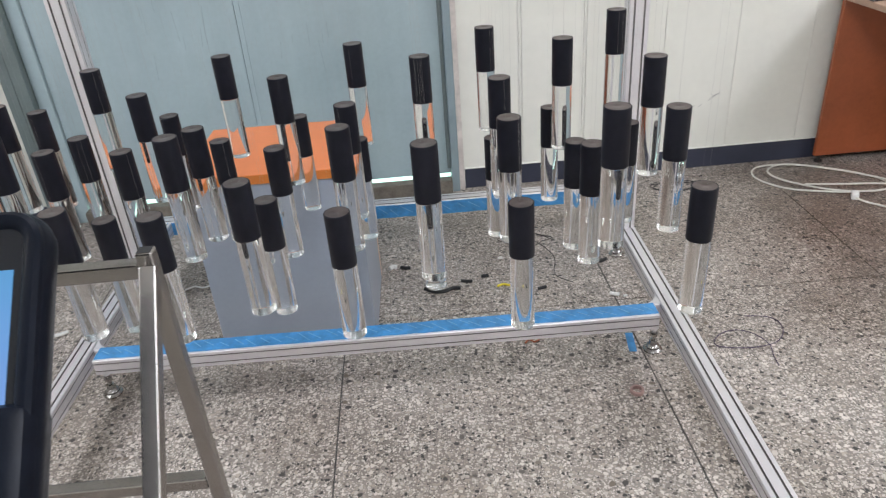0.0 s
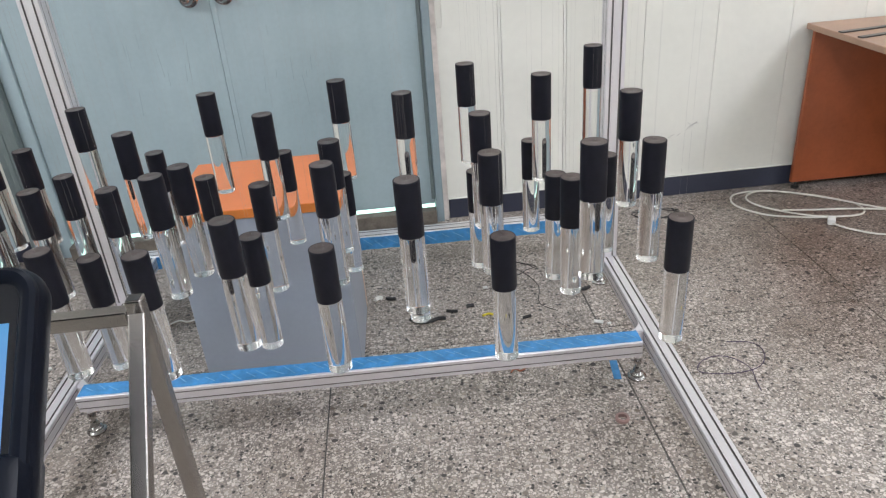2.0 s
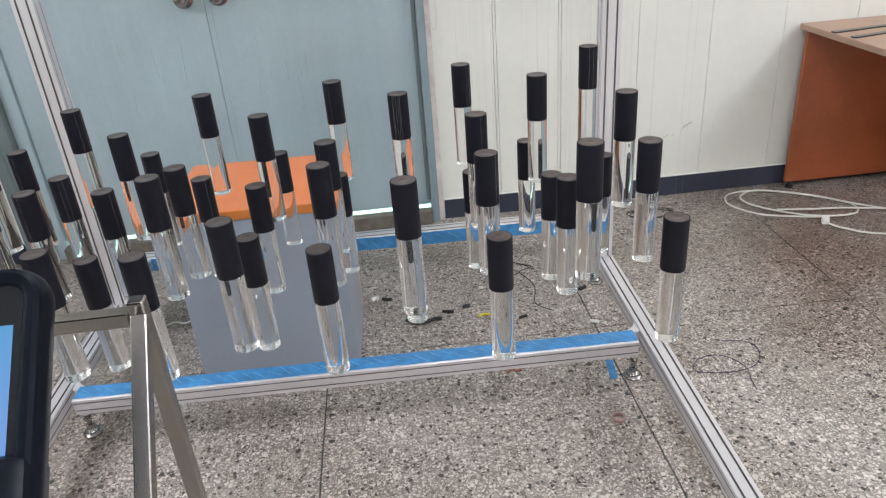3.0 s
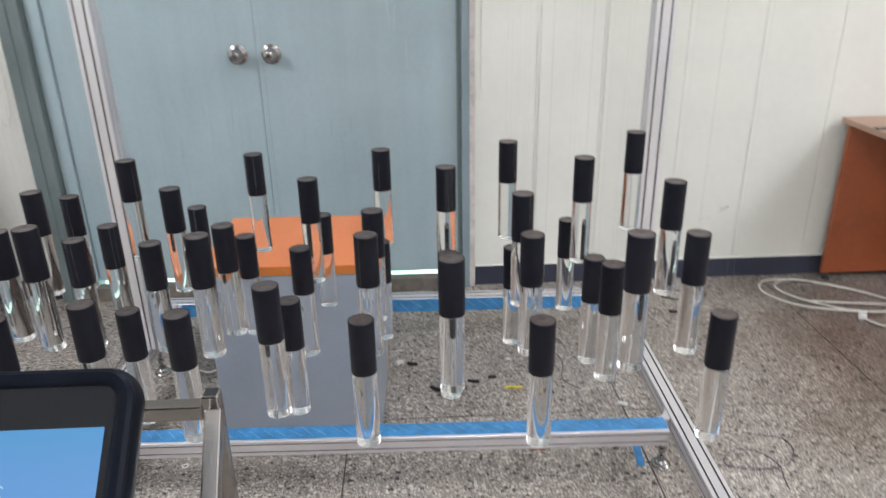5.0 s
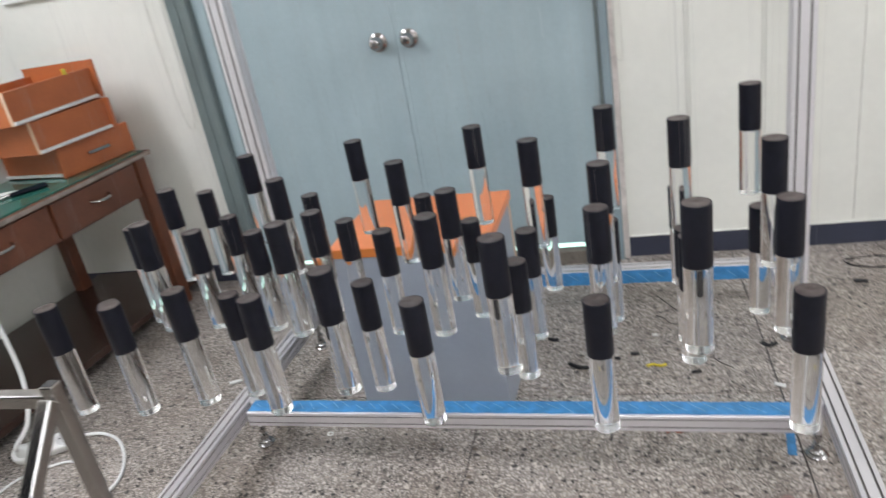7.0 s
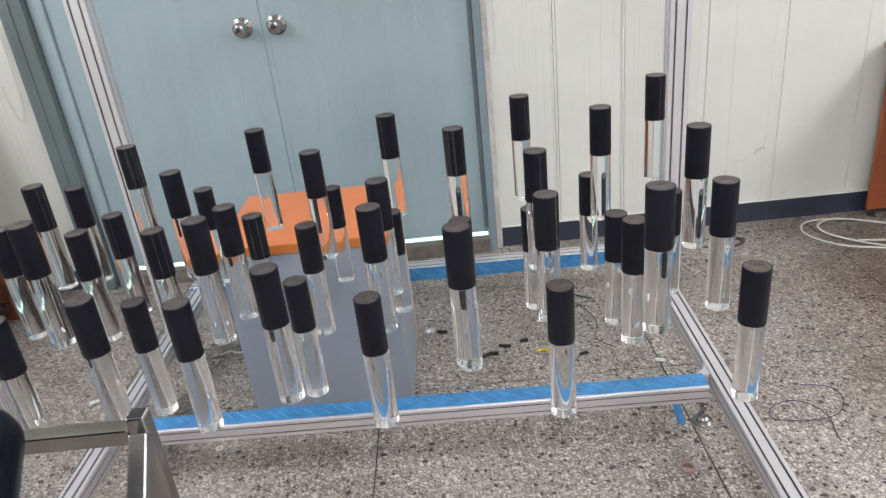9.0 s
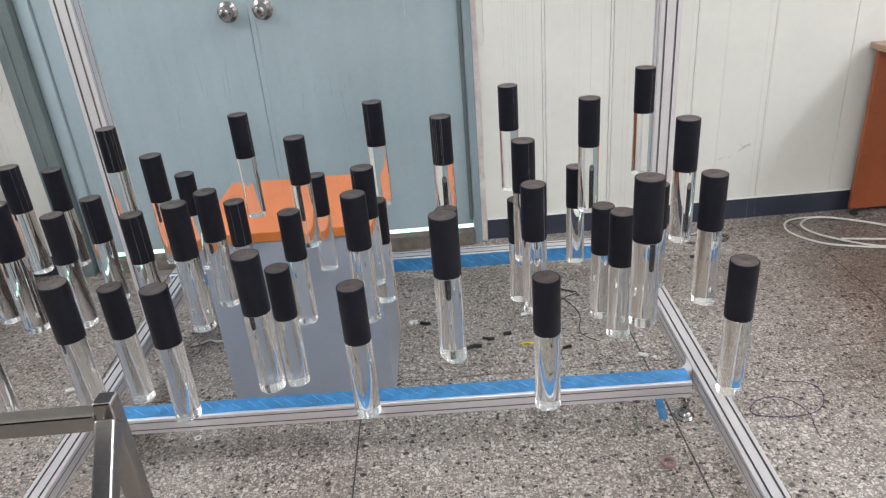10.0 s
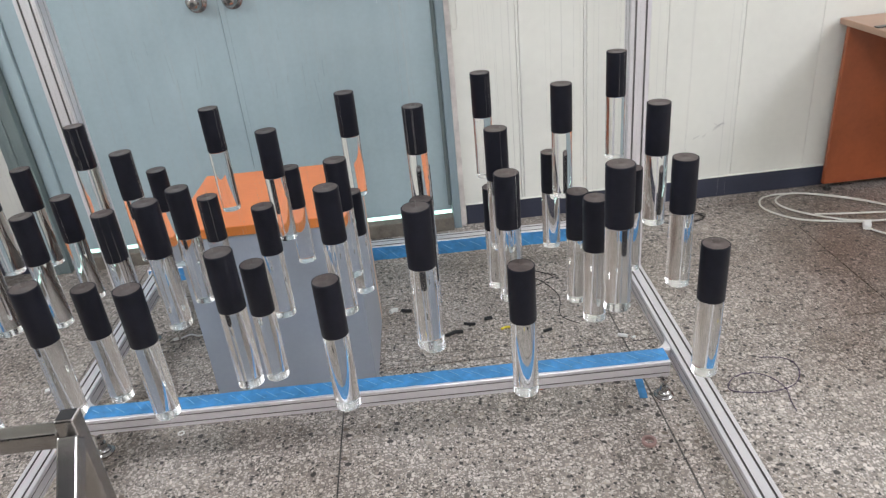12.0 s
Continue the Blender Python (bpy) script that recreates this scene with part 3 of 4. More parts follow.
# ---- hanging rods ----
GX, GY, GS, GA = 1.0876, -1.8473, 0.1449, -0.0278
ROD_R, CAP_L, CLEAR_L = 0.0204, 0.094, 0.139
TOPS = (
    (0.813, 0.954, 0.809, 0.920, 0.817, 0.880, 0.835, 0.855, 0.830, 0.830),
    (0.895, 0.840, 0.899, 0.810, 0.905, 0.782, 0.910, 0.768, 0.930, 0.760),
    (0.944, 0.790, 0.926, 0.805, 0.898, 0.823, 0.874, 0.840, 0.850, 0.870),
    (0.765, 0.954, 0.755, 0.940, 0.775, 0.920, 0.795, 0.905, 0.825, 0.903),
    (0.971, 0.763, 0.955, 0.760, 0.942, 0.788, 0.937, 0.813, 0.928, 0.845),
)


def hanging_rod(m):
    r = empty("hanging_rod", m, "clear acrylic rod with matte black cap hanging from thin threads", "hanging rod", "rods of the hanging grid")
    R = ROD_R
    part("cap", lathe([(0, -CAP_L), (R + 0.0004, -CAP_L), (R + 0.0006, -CAP_L + 0.0006), (R + 0.0006, -0.001), (R, -0.0003), (R - 0.0012, -0.0003)], 40), CAP, r, "matte black plastic sleeve", True)
    part("cap_disc", lathe([(0, -0.003), (R - 0.0014, -0.003), (R - 0.0014, -0.0002), (0.006, 0.0), (0.004, -0.0006), (0, -0.0006)], 40), CAP_TOP, r, "semi-gloss black disc", True)
    z0 = -CAP_L - CLEAR_L
    body = part("rod_body", lathe([(0, z0), (R - 0.0006, z0), (R, z0 + 0.0006), (R, -CAP_L - 0.0008), (R - 0.0004, -CAP_L - 0.0004), (0, -CAP_L - 0.0004)], 64), ACRYLIC, r, "clear polished acrylic", True)
    # the saw-cut lower end is left matt
    body.data.materials.append(ACRYLIC_CUT)
    for p in body.data.polygons:
        if p.normal.z < -0.9 and p.center.z < z0 + 0.0003:
            p.material_index = 1
    return r


proto = None
for row, tops in enumerate(TOPS):
    for col, top in enumerate(tops):
        dx, dy = -col * GS, row * GS
        x = GX + dx * math.cos(GA) - dy * math.sin(GA)
        y = GY + dx * math.sin(GA) + dy * math.cos(GA)
        m = pose(x, y, top, 0, 0, (col * 37 + row * 71) % 360)
        if proto is None:
            proto = rod = hanging_rod(m)
        else:
            rod = copy_thing(proto, m)
        bm = bmesh.new()
        for a in (0.4, 2.9):
            tube([(0.006 * math.cos(a), 0.006 * math.sin(a), -0.002), (0.005 * math.cos(a), 0.005 * math.sin(a), H - top - 0.001)], 0.00008, 4, bm, 1)
        part("thread", bm, THREAD, rod)
# ---- grey pedestal with the orange top ----
ped = empty("pedestal", pose(0.247, -0.855, 0, 0, 0, -1.4), "grey laminate box pedestal with a bright orange top", "pedestal")
part("body", slab(-0.232, 0.232, -0.195, 0.195, 0, 0.545, 0.003), GREY_BOX, ped)
part("top", slab(-0.238, 0.238, -0.198, 0.2, 0.546, 0.574, 0.002), ORANGE, ped, "bright orange laminate top board")
part("edge_band", slab(-0.236, 0.236, -0.1995, -0.1984, 0.5475, 0.5725), ORANGE_EDGE, ped, "deeper orange front edge")
part("edge_band", slab(0.2325, 0.2335, 0.165, 0.19, 0.01, 0.54), EDGE_WOOD, ped, "pale side edge")

# ---- desk by the cream wall ----
dr = empty("desk", pose(2.352, -0.02, 0), "reddish-brown veneered office desk against the cream wall", "desk")
part("top", slab(-0.008, 1.5, -0.70, 0.0, 0.682, 0.706, 0.004), TOP_WOOD, dr, "worn pale brown top board")
part("modesty_panel", slab(0.005, 1.46, -0.05, -0.03, 0.03, 0.6815, 0.002), RUST_WOOD, dr, "reddish veneer back panel")
part("side_panel", slab(0.62, 0.645, -0.66, -0.051, 0.0, 0.6815, 0.002), RUST_WOOD, dr)
part("side_panel", slab(1.435, 1.46, -0.66, -0.051, 0.0, 0.6815, 0.002), RUST_WOOD, dr)
part("foot", lathe([(0, 0), (0.016, 0), (0.017, 0.008), (0.008, 0.012), (0.006, 0.03), (0, 0.03)], 16), BLACK_METAL, dr, "", True, Matrix.Translation((0.03, -0.04, 0)))
for i, (x, y, a, l) in enumerate(((2.60, -0.30, 12, 0.5), (2.52, -0.22, 8, 0.35), (2.62, -0.43, 18, 0.3))):
    s = tagged(new("flat_bar", finish(slab(-l / 2, l / 2, -0.012, 0.012, 0, 0.005, 0.001), "flat_bar", BLACK_METAL if i < 2 else DARK_WOOD)), "thin dark flat bar lying on the desk", "bar", "bars on the desk")
    s.matrix_world = pose(x, y, 0.7062, 0, 0, a)

# ---- dark desk along the side wall ----
DK = Matrix.Translation((-1.125, -0.15, 0)) @ Matrix.Rotation(radians(-4.6), 4, "Z")
dk = empty("desk", DK, "dark walnut desk with drawers and a green glass top", "desk")
part("top", slab(-0.66, 0.0, -1.75, 0.0, 0.70, 0.722, 0.004), DARK_WOOD, dk)
part("glass_top", slab(-0.645, -0.012, -1.73, -0.03, 0.7225, 0.7285, 0.001), GREEN_GLASS, dk, "dark green glass sheet")
part("edge_band", slab(-0.0008, 0.0012, -1.745, -0.005, 0.703, 0.7195, 0.0004), EDGE_GREY, dk, "worn greyish edge band")
part("apron", slab(-0.05, -0.03, -1.62, -0.09, 0.545, 0.6995, 0.002), DARK_WOOD, dk)
for k, (a, b) in enumerate(((-0.57, -0.11), (-1.06, -0.59), (-1.55, -1.08))):
    d = part("drawer", slab(-0.0295, -0.016, a, b, 0.555, 0.692, 0.003), DARK_WOOD, dk, "dark veneered drawer front")
    cy = (a + b) / 2
    part("handle", tube([(-0.015, cy - 0.05, 0.632), (0.006, cy - 0.035, 0.626), (0.01, cy, 0.624), (0.006, cy + 0.035, 0.626), (-0.015, cy + 0.05, 0.632)], 0.0055, 10), CHROME, d, "curved chrome pull", True)
for ya, yb in ((-0.09, -0.03), (-1.69, -1.63)):
    for xa, xb in ((-0.07, -0.015), (-0.63, -0.575)):
        part("leg", slab(xa, xb, ya, yb, 0, 0.6995, 0.004), DARK_WOOD, dk)
part("side_rail", slab(-0.574, -0.071, -0.07, -0.05, 0.60, 0.6995, 0.002), DARK_WOOD, dk)
# dark brown sheet from under the desk out to the back wall
part("footboard", slab(-0.64, -0.02, -1.625, 0.118, 0.055, 0.085, 0.003), FOOT_WOOD, dk, "wide dark brown board low under the desk")

# loose drawers stacked on the dark desk
def loose_drawer(m, label, w=0.33, d=0.44, h=0.122, rise=0.002):
    o = empty("drawer_box", m, label, "drawer", "stacked drawers")
    t = 0.014
    part("front", slab(0, t, -w / 2 - 0.02, w / 2 + 0.02, 0.0, h + rise, 0.002), DRAWER_WOOD, o)
    part("side", slab(-d, -0.0005, -w / 2, -w / 2 + t, 0.0, h, 0.001), DRAWER_WOOD, o)
    part("side", slab(-d, -0.0005, w / 2 - t, w / 2, 0.0, h, 0.001), DRAWER_WOOD, o)
    part("back", slab(-d, -d + t, -w / 2 + t + 0.0005, w / 2 - t - 0.0005, 0.0, h, 0.001), DRAWER_WOOD, o)
    part("bottom", slab(-d + t, -0.0005, -w / 2 + t + 0.0005, w / 2 - t - 0.0005, 0.004, 0.010), EDGE_WOOD, o)
    part("runner", slab(-d, -0.003, -w / 2 - 0.009, -w / 2 - 0.0005, 0.004, 0.016, 0.001), WHITE_PLASTIC, o, "white metal runner")
    part("runner", slab(-d, -0.003, w / 2 + 0.0005, w / 2 + 0.009, 0.004, 0.016, 0.001), WHITE_PLASTIC, o, "white metal runner")
    part("edge_band", slab(-d, -d + 0.002, -w / 2 - 0.0003, w / 2 + 0.0003, h, h + 0.0012), EDGE_WOOD, o)
    for e in (-1, 1):
        part("corner_edge", slab(-d - 0.0014, -d - 0.0002, e * (w / 2 - t / 2) - t / 2, e * (w / 2 - t / 2) + t / 2, 0.002, h, 0.0004), EDGE_WOOD, o, "pale bare plywood edge")
    part("handle", slab(t + 0.0005, t + 0.014, -0.055, 0.055, 0.055, 0.068, 0.003), CHROME, o, "flat silver pull")
    return o


loose_drawer(pose(-1.235, -0.335, 0.729, 0, 0, -10), "orange-brown loose drawer with silver handle lying on the desk")
loose_drawer(pose(-1.346, -0.235, 0.8535, 0, 0, 82), "orange-brown loose drawer stacked in the middle", d=0.36)
loose_drawer(pose(-1.372, -0.225, 0.978, 0, 0, 88), "open orange-brown drawer with taller front on top of the stack", w=0.31, d=0.45, rise=0.03)

# small things on the dark desk
t = tagged(new("tape_roll", finish(lathe([(0.025, 0), (0.047, 0), (0.047, 0.045), (0.025, 0.045), (0.025, 0)], 32), "tape_roll", YELLOW, True)), "yellow roll of tape on the green glass", "tape")
t.matrix_world = pose(-1.45, -0.80, 0.7287)
pl = empty("pliers", pose(-1.36, -0.70, 0.7287, 0, 0, 55), "black-handled pliers lying on white paper", "pliers")
part("handle", tube([(0, 0.004, 0.008), (0.06, 0.018, 0.008), (0.13, 0.016, 0.008)], 0.007, 8), RUBBER, pl, "", True)
part("handle", tube([(0, -0.004, 0.008), (0.06, -0.018, 0.008), (0.13, -0.016, 0.008)], 0.007, 8), RUBBER, pl, "", True)
part("jaw", slab(-0.05, 0.0, -0.009, 0.009, 0.003, 0.013, 0.003), CHROME, pl)
# small clear teal shape made of two stacked blocks
cl = empty("teal_block", pose(-1.40, -0.765, 0.7287, 0, 0, 30), "small clear teal block on the green glass", "clip")
part("jaw", slab(-0.012, 0.012, -0.03, 0.03, 0.0, 0.016, 0.004), TEAL, cl)
part("upper_block", slab(-0.009, 0.009, -0.004, 0.03, 0.0165, 0.03, 0.004), TEAL, cl)
yt = tagged(new("tape_scrap", finish(box(bmesh.new(), -0.012, 0.012, -0.002, 0.002, 0.0, 0.022, 0.001), "tape_scrap", YELLOW)), "folded yellow tape scrap stuck on the drawer edge", "tape")
yt.matrix_world = pose(-1.205, -0.385, 1.1005, 0, 0, 99)
ps = tagged(new("paper_sheet", finish(slab(-0.06, 0.06, -0.045, 0.045, 0, 0.0008), "paper_sheet", PAPER)), "white paper sheet on the green glass", "paper")
ps.matrix_world = pose(-1.42, -0.66, 0.7286, 0, 0, 20)

# white board, and a grey block standing in for a chair backrest, on the desk by the wall
wb = empty("display_board", pose(-1.60, -0.33, 0.729), "white board with a thin dark edge standing on the desk", "board")
for nm, x0, x1, y0, y1, mt, lab in (("sheet", -0.012, 0.0, -0.6, -0.006, WHITE_PLASTIC, ""), ("edge", -0.014, 0.002, -0.0055, 0.001, BLACK_METAL, "dark edge strip")):
    bm = slab(x0, x1, y0, y1, 0.0, 0.8)
    for v in bm.verts:
        v.co.y -= 0.215 * v.co.z
    part(nm, bm, mt, wb, lab)
part("foot", slab(-0.07, 0.06, -0.4, -0.36, 0.0, 0.02, 0.003), GREY_FABRIC, wb)
gc = tagged(new("cushion", finish(box(bmesh.new(), -0.035, 0.035, -0.13, 0.13, 0.0, 0.40, 0.034), "cushion", GREY_FABRIC, True)), "grey rounded block for a chair backrest, leaning in the wall corner", "cushion")
gc.matrix_world = pose(-1.80, -0.30, 0.729, 0, -6, 8)

# ---- power strip and cables ----
st = empty("power_strip", pose(-1.06, -1.245, 0.0165, 34, 0, 32), "white three-way power strip lying on the floor", "power strip")
part("body", rounded_frame(-0.105, 0.100, -0.03, 0.03, 0.0299, 0.01, ((0.4, 0.0), (0.0, 0.005), (0.0, 0.028), (0.15, 0.033), (0.5, 0.0362)), False), WHITE_PLASTIC, st, "", True)
# recess shade is painted: greyer plastic, and black discs for the holes
for k in (-1, 0, 1):
    s = part("socket", lathe([(0, 0.0366), (0.017, 0.0366), (0.019, 0.0375), (0.02, 0.0372), (0.02, 0.0355), (0, 0.0355)], 24), SOCKET, st, "round recessed socket", True, Matrix.Translation((0.055 * k, 0, 0)))
    for hx, hy in ((-0.008, 0.004), (0.008, -0.004)):
        part("hole", lathe([(0, 0.0375), (0.0026, 0.0375), (0.0026, 0.0362), (0, 0.0362)], 10), CABLE_BLACK, s, m=Matrix.Translation((hx, hy, 0)))
part("plug", lathe([(0, 0.037), (0.0215, 0.037), (0.022, 0.042), (0.020, 0.052), (0.012, 0.062), (0.009, 0.078), (0, 0.079)], 24), WHITE_PLASTIC, st, "white plug", True, Matrix.Translation((-0.065, 0, 0)))
cb = tagged(new("power_cable", finish(tube([(-1.098, -1.318, 0.072), (-1.082, -1.325, 0.095), (-1.045, -1.28, 0.16), (-1.06, -1.22, 0.294), (-1.10, -1.183, 0.523), (-1.14, -1.13, 0.70), (-1.18, -1.09, 0.738), (-1.28, -1.0, 0.7365), (-1.55, -0.84, 0.7365)], 0.0075, 10), "power_cable", WHITE_PLASTIC, True)), "thick white cable hanging over the desk edge to the strip", "cable")
cb = tagged(new("power_cable", finish(tube([(-0.968, -1.182, 0.022), (-0.92, -1.155, 0.006), (-0.83, -1.19, 0.006), (-0.745, -1.28, 0.006), (-0.70, -1.39, 0.006), (-0.74, -1.52, 0.006), (-0.9, -1.6, 0.006)], 0.0055, 8), "power_cable", WHITE_PLASTIC, True)), "white cable lying in an arc on the floor", "cable")
cb = tagged(new("power_cable", finish(tube([(-0.86, -1.34, 0.005), (-0.895, -1.305, 0.005), (-0.945, -1.294, 0.005), (-0.994, -1.314, 0.005), (-1.045, -1.345, 0.005), (-1.082, -1.40, 0.005), (-1.10, -1.5, 0.005), (-1.12, -1.65, 0.005)], 0.004, 8), "power_cable", WHITE_PLASTIC, True)), "thin white cable beside the power strip", "cable")

# white extension cable by the cream wall
ec = empty("extension_cable", None, "coiled off-white extension cable with plug on the floor", "cable")
part("cord", tube([(3.2, -0.62, 0.006), (2.8, -0.62, 0.006), (2.48, -0.58, 0.006), (2.36, -0.5, 0.008), (2.32, -0.44, 0.012)], 0.004, 8), CABLE_WHITE, ec, "", True)
part("cord", tube([(2.36, -0.41, 0.015), (2.25, -0.36, 0.006), (2.12, -0.30, 0.006), (2.05, -0.18, 0.006), (2.10, -0.08, 0.006), (2.25, -0.08, 0.006), (2.42, -0.18, 0.006), (2.52, -0.30, 0.006), (2.47, -0.40, 0.012), (2.30, -0.38, 0.014), (2.15, -0.25, 0.012), (2.12, -0.14, 0.012), (2.22, -0.09, 0.014), (2.40, -0.20, 0.016), (2.70, -0.42, 0.006), (3.2, -0.5, 0.006)], 0.004, 8), CABLE_WHITE, ec, "", True)
part("cord", tube([(2.20, -0.30, 0.016), (2.32, -0.33, 0.018), (2.5, -0.36, 0.016), (2.8, -0.44, 0.006)], 0.004, 8), CABLE_WHITE, ec, "", True)
plug = part("plug", slab(-0.022, 0.022, -0.014, 0.014, 0.0, 0.026, 0.006), WHITE_PLASTIC, ec, "white two-pin plug", m=pose(2.33, -0.43, 0.001, 0, 0, 60))
for dx in (-0.008, 0.008):
    part("pin", lathe([(0, 0), (0.0024, 0), (0.0024, 0.018), (0, 0.0185)], 10), CHROME, plug, "", True, pose(0.022, dx, 0.013, 0, 90, 0))

# black and purple loose wires
rnd = random.Random(11)


def scribble(name, cx, cy, rx, ry, turns, r, material, label):
    pts = []
    n = int(turns * 9)
    for i in range(n + 1):
        a = 2 * math.pi * i / 9
        k = 0.75 + 0.35 * rnd.random()
        pts.append((cx + rx * k * math.cos(a), cy + ry * k * math.sin(a), r + 0.004 * rnd.random()))
    return tagged(new(name, finish(tube(pts, r, 6), name, material, True)), label, "wire")


scribble("loose_wire", 1.70, -0.18, 0.10, 0.05, 2.2, 0.0016, CABLE_BLACK, "tangled thin black wire on the floor by the wall")
scribble("loose_wire", 1.02, -0.52, 0.10, 0.05, 1.4, 0.0014, CABLE_BLACK, "thin black wire lying inside the frame")
tagged(new("loose_wire", finish(tube([(1.59, -1.117, 0.002), (1.650, -1.130, 0.002), (1.674, -1.163, 0.002), (1.66, -1.216, 0.002), (1.616, -1.257, 0.003), (1.539, -1.269, 0.003), (1.46, -1.251, 0.003), (1.453, -1.225, 0.003), (1.485, -1.192, 0.003), (1.535, -1.182, 0.003), (1.575, -1.21, 0.005), (1.595, -1.262, 0.006), (1.587, -1.31, 0.002), (1.580, -1.356, 0.002)], 0.0012, 6), "loose_wire", PURPLE, True)), "loop of thin purple wire on the terrazzo", "wire")

tagged(new("loose_wire", finish(tube([(0.40, -0.075, 0.002), (0.50, -0.062, 0.003), (0.58, -0.085, 0.002), (0.66, -0.066, 0.004), (0.74, -0.08, 0.002), (0.79, -0.11, 0.002)], 0.0014, 6), "loose_wire", CABLE_BLACK, True)), "thin black wire along the door sill", "wire")
tagged(new("loose_wire", finish(tube([(0.93, -0.36, 0.002), (0.99, -0.47, 0.002), (1.06, -0.55, 0.003), (1.10, -0.66, 0.002), (1.08, -0.78, 0.002), (1.13, -0.84, 0.002)], 0.0013, 6), "loose_wire", CABLE_BLACK, True)), "thin black wire lying across the terrazzo inside the frame", "wire")

# ---- litter on the floor ----
ring = tagged(new("tape_ring", finish(lathe([(0.0125, 0), (0.0185, 0), (0.019, 0.001), (0.019, 0.009), (0.0185, 0.010), (0.0125, 0.010), (0.0125, 0)], 28), "tape_ring", RED, True)), "small red plastic ring on the floor", "ring")
ring.location = (1.171, -1.402, 0.0002)
ring = tagged(new("washer", finish(lathe([(0.006, 0), (0.010, 0), (0.010, 0.002), (0.006, 0.002), (0.006, 0)], 20), "washer", PAPER, True)), "small pale washer on the floor", "washer")
ring.location = (-0.086, -1.15, 0.0002)


def crumb(name, x, y, pts, r, material, label, cat="litter"):
    o = tagged(new(name, finish(tube([(a, b, r) for a, b in pts], r, 6), name, material, True)), label, cat)
    o.location = (x, y, 0.0003)


crumb("sleeving_scrap", 0.69, -0.815, [(-0.06, 0.014), (-0.03, -0.008), (0.005, -0.012), (0.035, 0.002), (0.06, -0.002)], 0.006, CABLE_BLACK, "curled black sleeving scrap on the terrazzo")
crumb("sleeving_scrap", 0.775, -0.775, [(-0.018, 0.006), (0.0, 0.0), (0.02, -0.004)], 0.005, CABLE_BLACK, "short black sleeving scrap")
crumb("sleeving_scrap", 0.84, -0.755, [(-0.012, 0.0), (0.014, 0.002)], 0.006, CABLE_BLACK, "stubby black sleeving scrap")
crumb("foam_scrap", 0.525, -0.645, [(-0.012, -0.006), (0.0, 0.006), (0.012, 0.002)], 0.008, PAPER, "small white foam scrap")
crumb("sleeving_scrap", 0.57, -0.65, [(-0.018, 0.006), (0.0, -0.002), (0.016, -0.004)], 0.006, CABLE_BLACK, "short black scrap beside the white foam")
crumb("tape_shred", 0.905, -0.82, [(-0.03, -0.004), (-0.01, 0.005), (0.01, -0.003), (0.03, 0.004)], 0.004, YELLOW, "torn yellow tape shred")
crumb("sleeving_scrap", 1.02, -0.86, [(-0.014, -0.004), (0.014, 0.004)], 0.005, CABLE_BLACK, "short black scrap on the floor")
crumb("paper_scrap", 1.241, -0.938, [(-0.014, 0.006), (0.0, 0.0), (0.014, -0.006)], 0.006, PAPER, "crumpled white paper scrap near the corner")
crumb("paper_scrap", 1.272, -0.952, [(-0.005, 0.0), (0.006, 0.003)], 0.004, PAPER, "small white scrap near the corner")
crumb("paper_scrap", 0.91, -0.642, [(-0.008, 0.0), (0.008, 0.002)], 0.005, PAPER, "tiny white scrap on the floor")
crumb("paper_scrap", -0.226, -0.661, [(-0.008, 0.0), (0.008, 0.003)], 0.005, PAPER, "small white scrap beside the pedestal")
crumb("plastic_shred", -0.171, -0.646, [(-0.04, -0.01), (-0.01, 0.008), (0.02, -0.006), (0.05, 0.006)], 0.003, WHITE_PLASTIC, "thin clear plastic shred beside the pedestal")
crumb("paper_scrap", -0.559, -0.868, [(-0.022, -0.008), (0.0, 0.0), (0.018, 0.012)], 0.006, PAPER, "small white scrap by the side beam")
crumb("sleeving_scrap", 1.25, -0.72, [(-0.02, 0.01), (0.0, -0.008), (0.024, 0.006)], 0.006, CABLE_BLACK, "black scrap by the rear foot")
crumb("sleeving_scrap", 1.62, -0.33, [(-0.02, 0.004), (0.02, -0.004)], 0.006, CABLE_BLACK, "short black scrap on the open floor")
crumb("thread_shred", 0.936, -1.141, [(-0.022, -0.006), (-0.008, 0.010), (0.006, -0.004), (0.022, 0.004)], 0.0026, RUST_WOOD, "tiny reddish thread on the floor")

# cord loops hanging beside the door frame
for pts, lab in ((((0.842, -0.04, 2.1), (0.842, -0.045, 1.0), (0.846, -0.045, 0.84), (0.856, -0.045, 0.82), (0.866, -0.04, 0.84), (0.868, -0.03, 1.0), (0.868, -0.02, 2.1)), "looped white cord hanging beside the door frame"),
                 (((-0.945, -0.012, 2.1), (-0.95, -0.014, 0.95), (-0.965, -0.014, 0.78), (-0.985, -0.014, 0.755), (-1.0, -0.014, 0.79), (-1.02, -0.012, 1.0), (-1.03, -0.01, 2.1)), "looped white cord hanging on the wall by the door")):
    tagged(new("pull_cord", finish(tube(pts, 0.002, 6), "pull_cord", CABLE_WHITE, True)), lab, "cord")

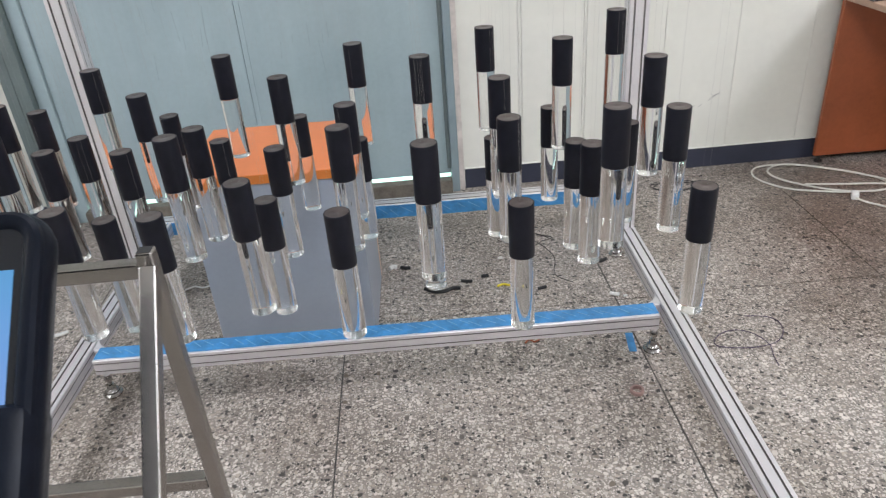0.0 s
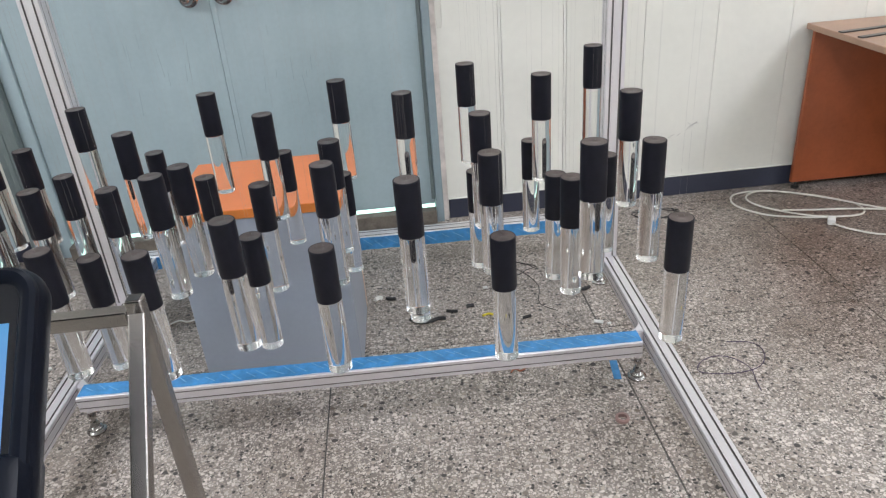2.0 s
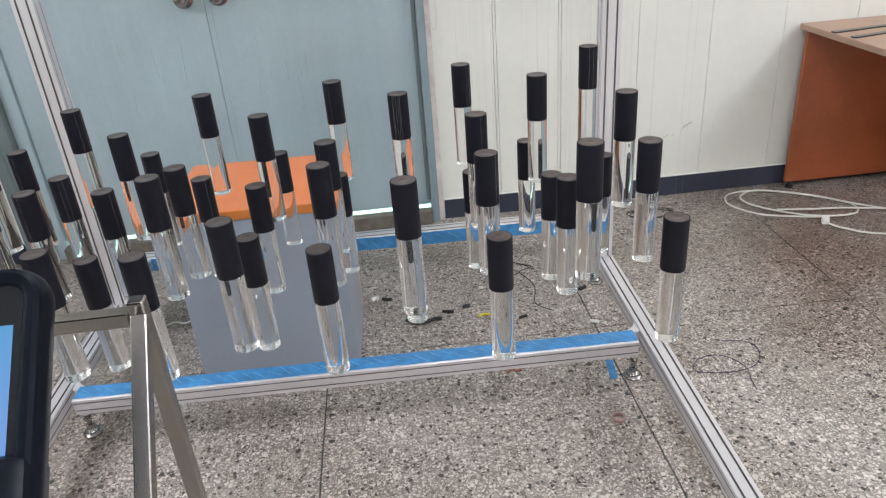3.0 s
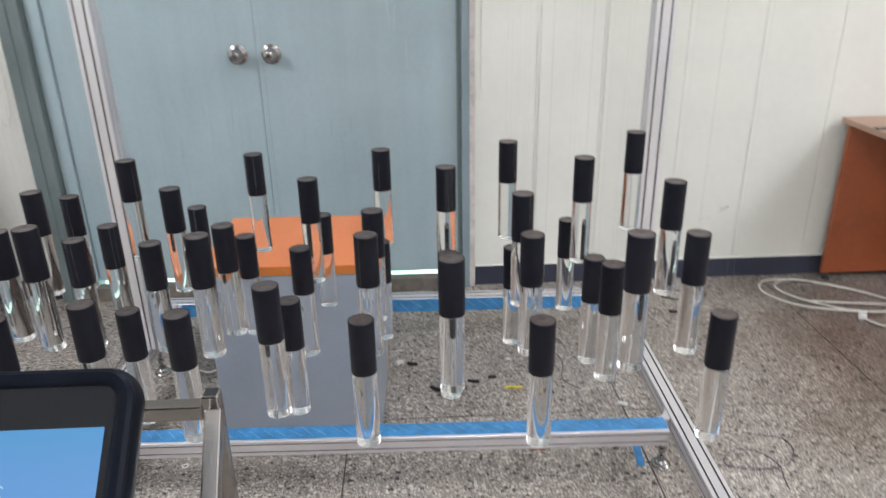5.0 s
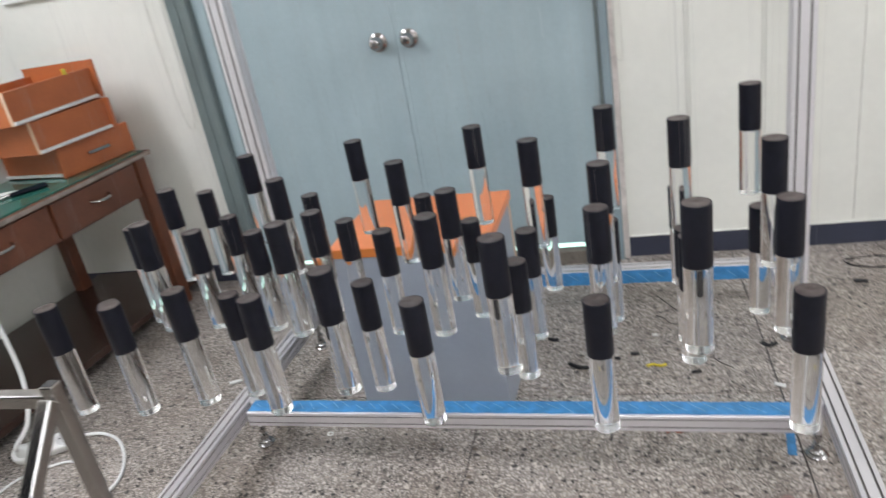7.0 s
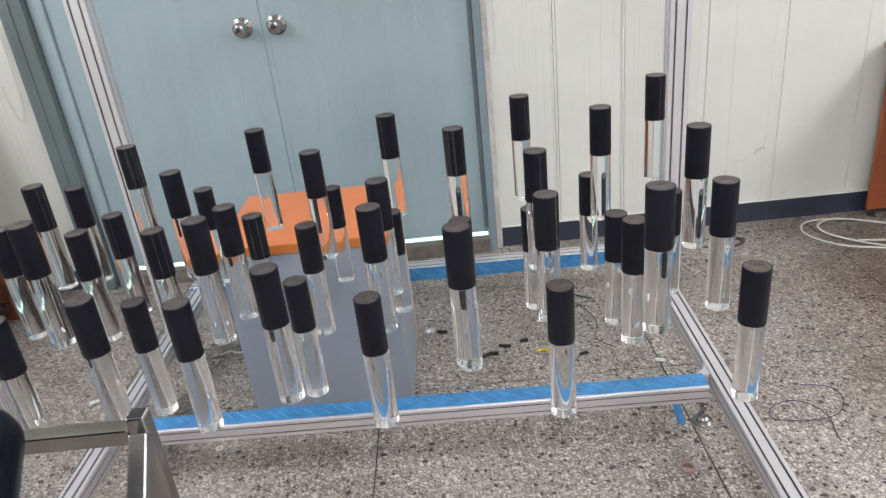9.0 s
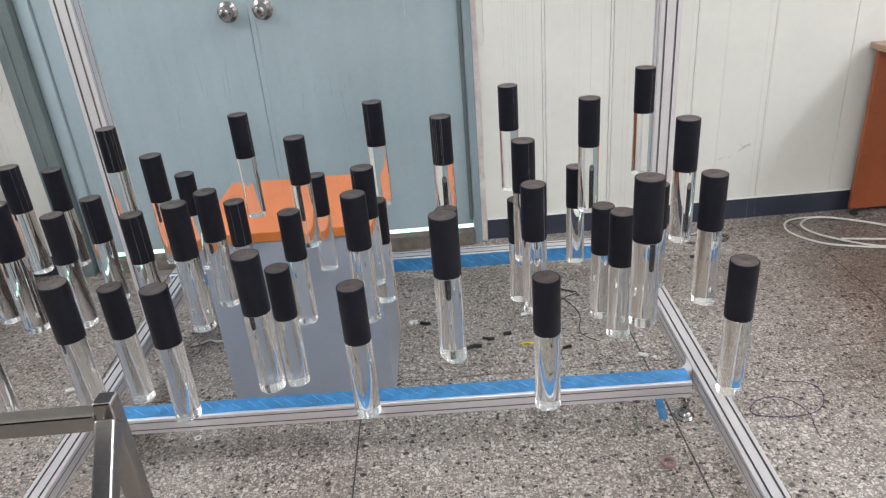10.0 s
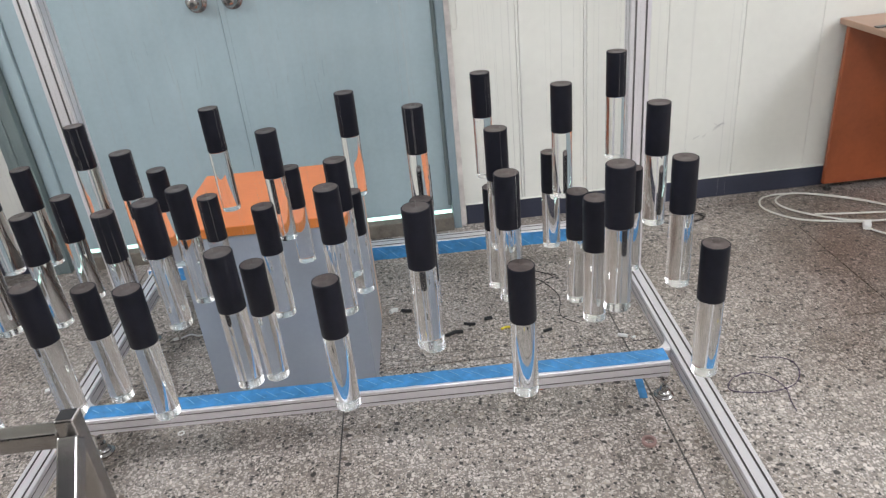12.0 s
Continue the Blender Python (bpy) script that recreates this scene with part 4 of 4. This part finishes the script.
# ---- steel stand and tablet in front ----
sd = empty("steel_stand", None, "small stand welded from square stainless tube", "stand")
J = Vector((0.4748, -2.466, 1.1045))
W = 0.0102
part("upright", square_tube((J.x, J.y, 0.0), (J.x, J.y, J.z + 0.004), W), STEEL, sd)
part("upright", square_tube((J.x - 0.34, J.y, 0.0), (J.x - 0.34, J.y, J.z + 0.004), W), STEEL, sd)
part("top_rail", square_tube((J.x - 0.34 + W / 2, J.y, J.z - 0.008), (J.x - W / 2, J.y, J.z - 0.008), W), STEEL, sd)
part("lower_rail", square_tube((J.x - 0.34 + W / 2, J.y, J.z - 0.185), (J.x - W / 2, J.y, J.z - 0.185), W), STEEL, sd)
# tubes are solid: black squares stand in for shade inside the open ends
for x in (J.x, J.x - 0.34):
    part("end_shade", slab(x - W / 2 + 0.0011, x + W / 2 - 0.0011, J.y - W / 2 + 0.0011, J.y + W / 2 - 0.0011, J.z + 0.0036, J.z + 0.0043), CABLE_BLACK, sd, "black square for the shade inside the open tube end")
for x in (J.x - 0.008, J.x - 0.332):
    part("strut", square_tube((x + 0.075, J.y - 1.14, 0.0), (x + 0.011, J.y - 0.008, J.z - 0.004), W), STEEL, sd)

tb = empty("tablet", Matrix.Translation((0.4685, -2.537, 1.172)) @ Matrix.Rotation(radians(45), 4, "X"), "tablet in a rugged black rubber case showing a blue screen", "tablet")
part("case", rounded_frame(-0.27, 0.0, -0.185, 0.0, 0.017, 0.01, ((0.5, -0.016), (0.15, -0.014), (0.0, -0.009), (0.0, -0.004), (0.1, -0.001)), False), RUBBER, tb, "thick rounded rubber case", True)
part("rim", rounded_frame(-0.2695, -0.0005, -0.1845, -0.0005, 0.0165, 0.0095, ((0.06, -0.001), (0.1, 0.0015), (0.3, 0.0033), (0.6, 0.0033), (0.85, 0.0022), (1.0, 0.0), (1.0, -0.001))), RUBBER, tb, "raised rounded rim", True)
part("grip", box(bmesh.new(), -0.026, -0.0005, -0.2, -0.088, -0.02, 0.007, 0.007), RUBBER, tb, "rubber hand grip", True)
part("glass", slab(-0.26, -0.0092, -0.175, -0.0092, -0.0008, 0.0006, 0.0), BEZEL, tb, "black glass bezel")
display = part("display", slab(-0.24, -0.0132, -0.16, -0.029, 0.0007, 0.001, 0.0), SCREEN, tb, "lit pale blue screen")
font = bpy.data.curves.new("lettering", "FONT")
font.body, font.size, font.align_x = "ETIC", 0.0105, "RIGHT"
flat = new("lettering", font)
bpy.context.view_layer.update()
letters = bpy.data.meshes.new_from_object(flat)
bpy.data.objects.remove(flat)
letters.materials.clear()
letters.materials.append(SCREEN_TEXT)
word = tagged(new("lettering", letters), "faint pale capital letters")
word.parent = display
word.matrix_basis = Matrix.Translation((-0.054, -0.0605, 0.0013))
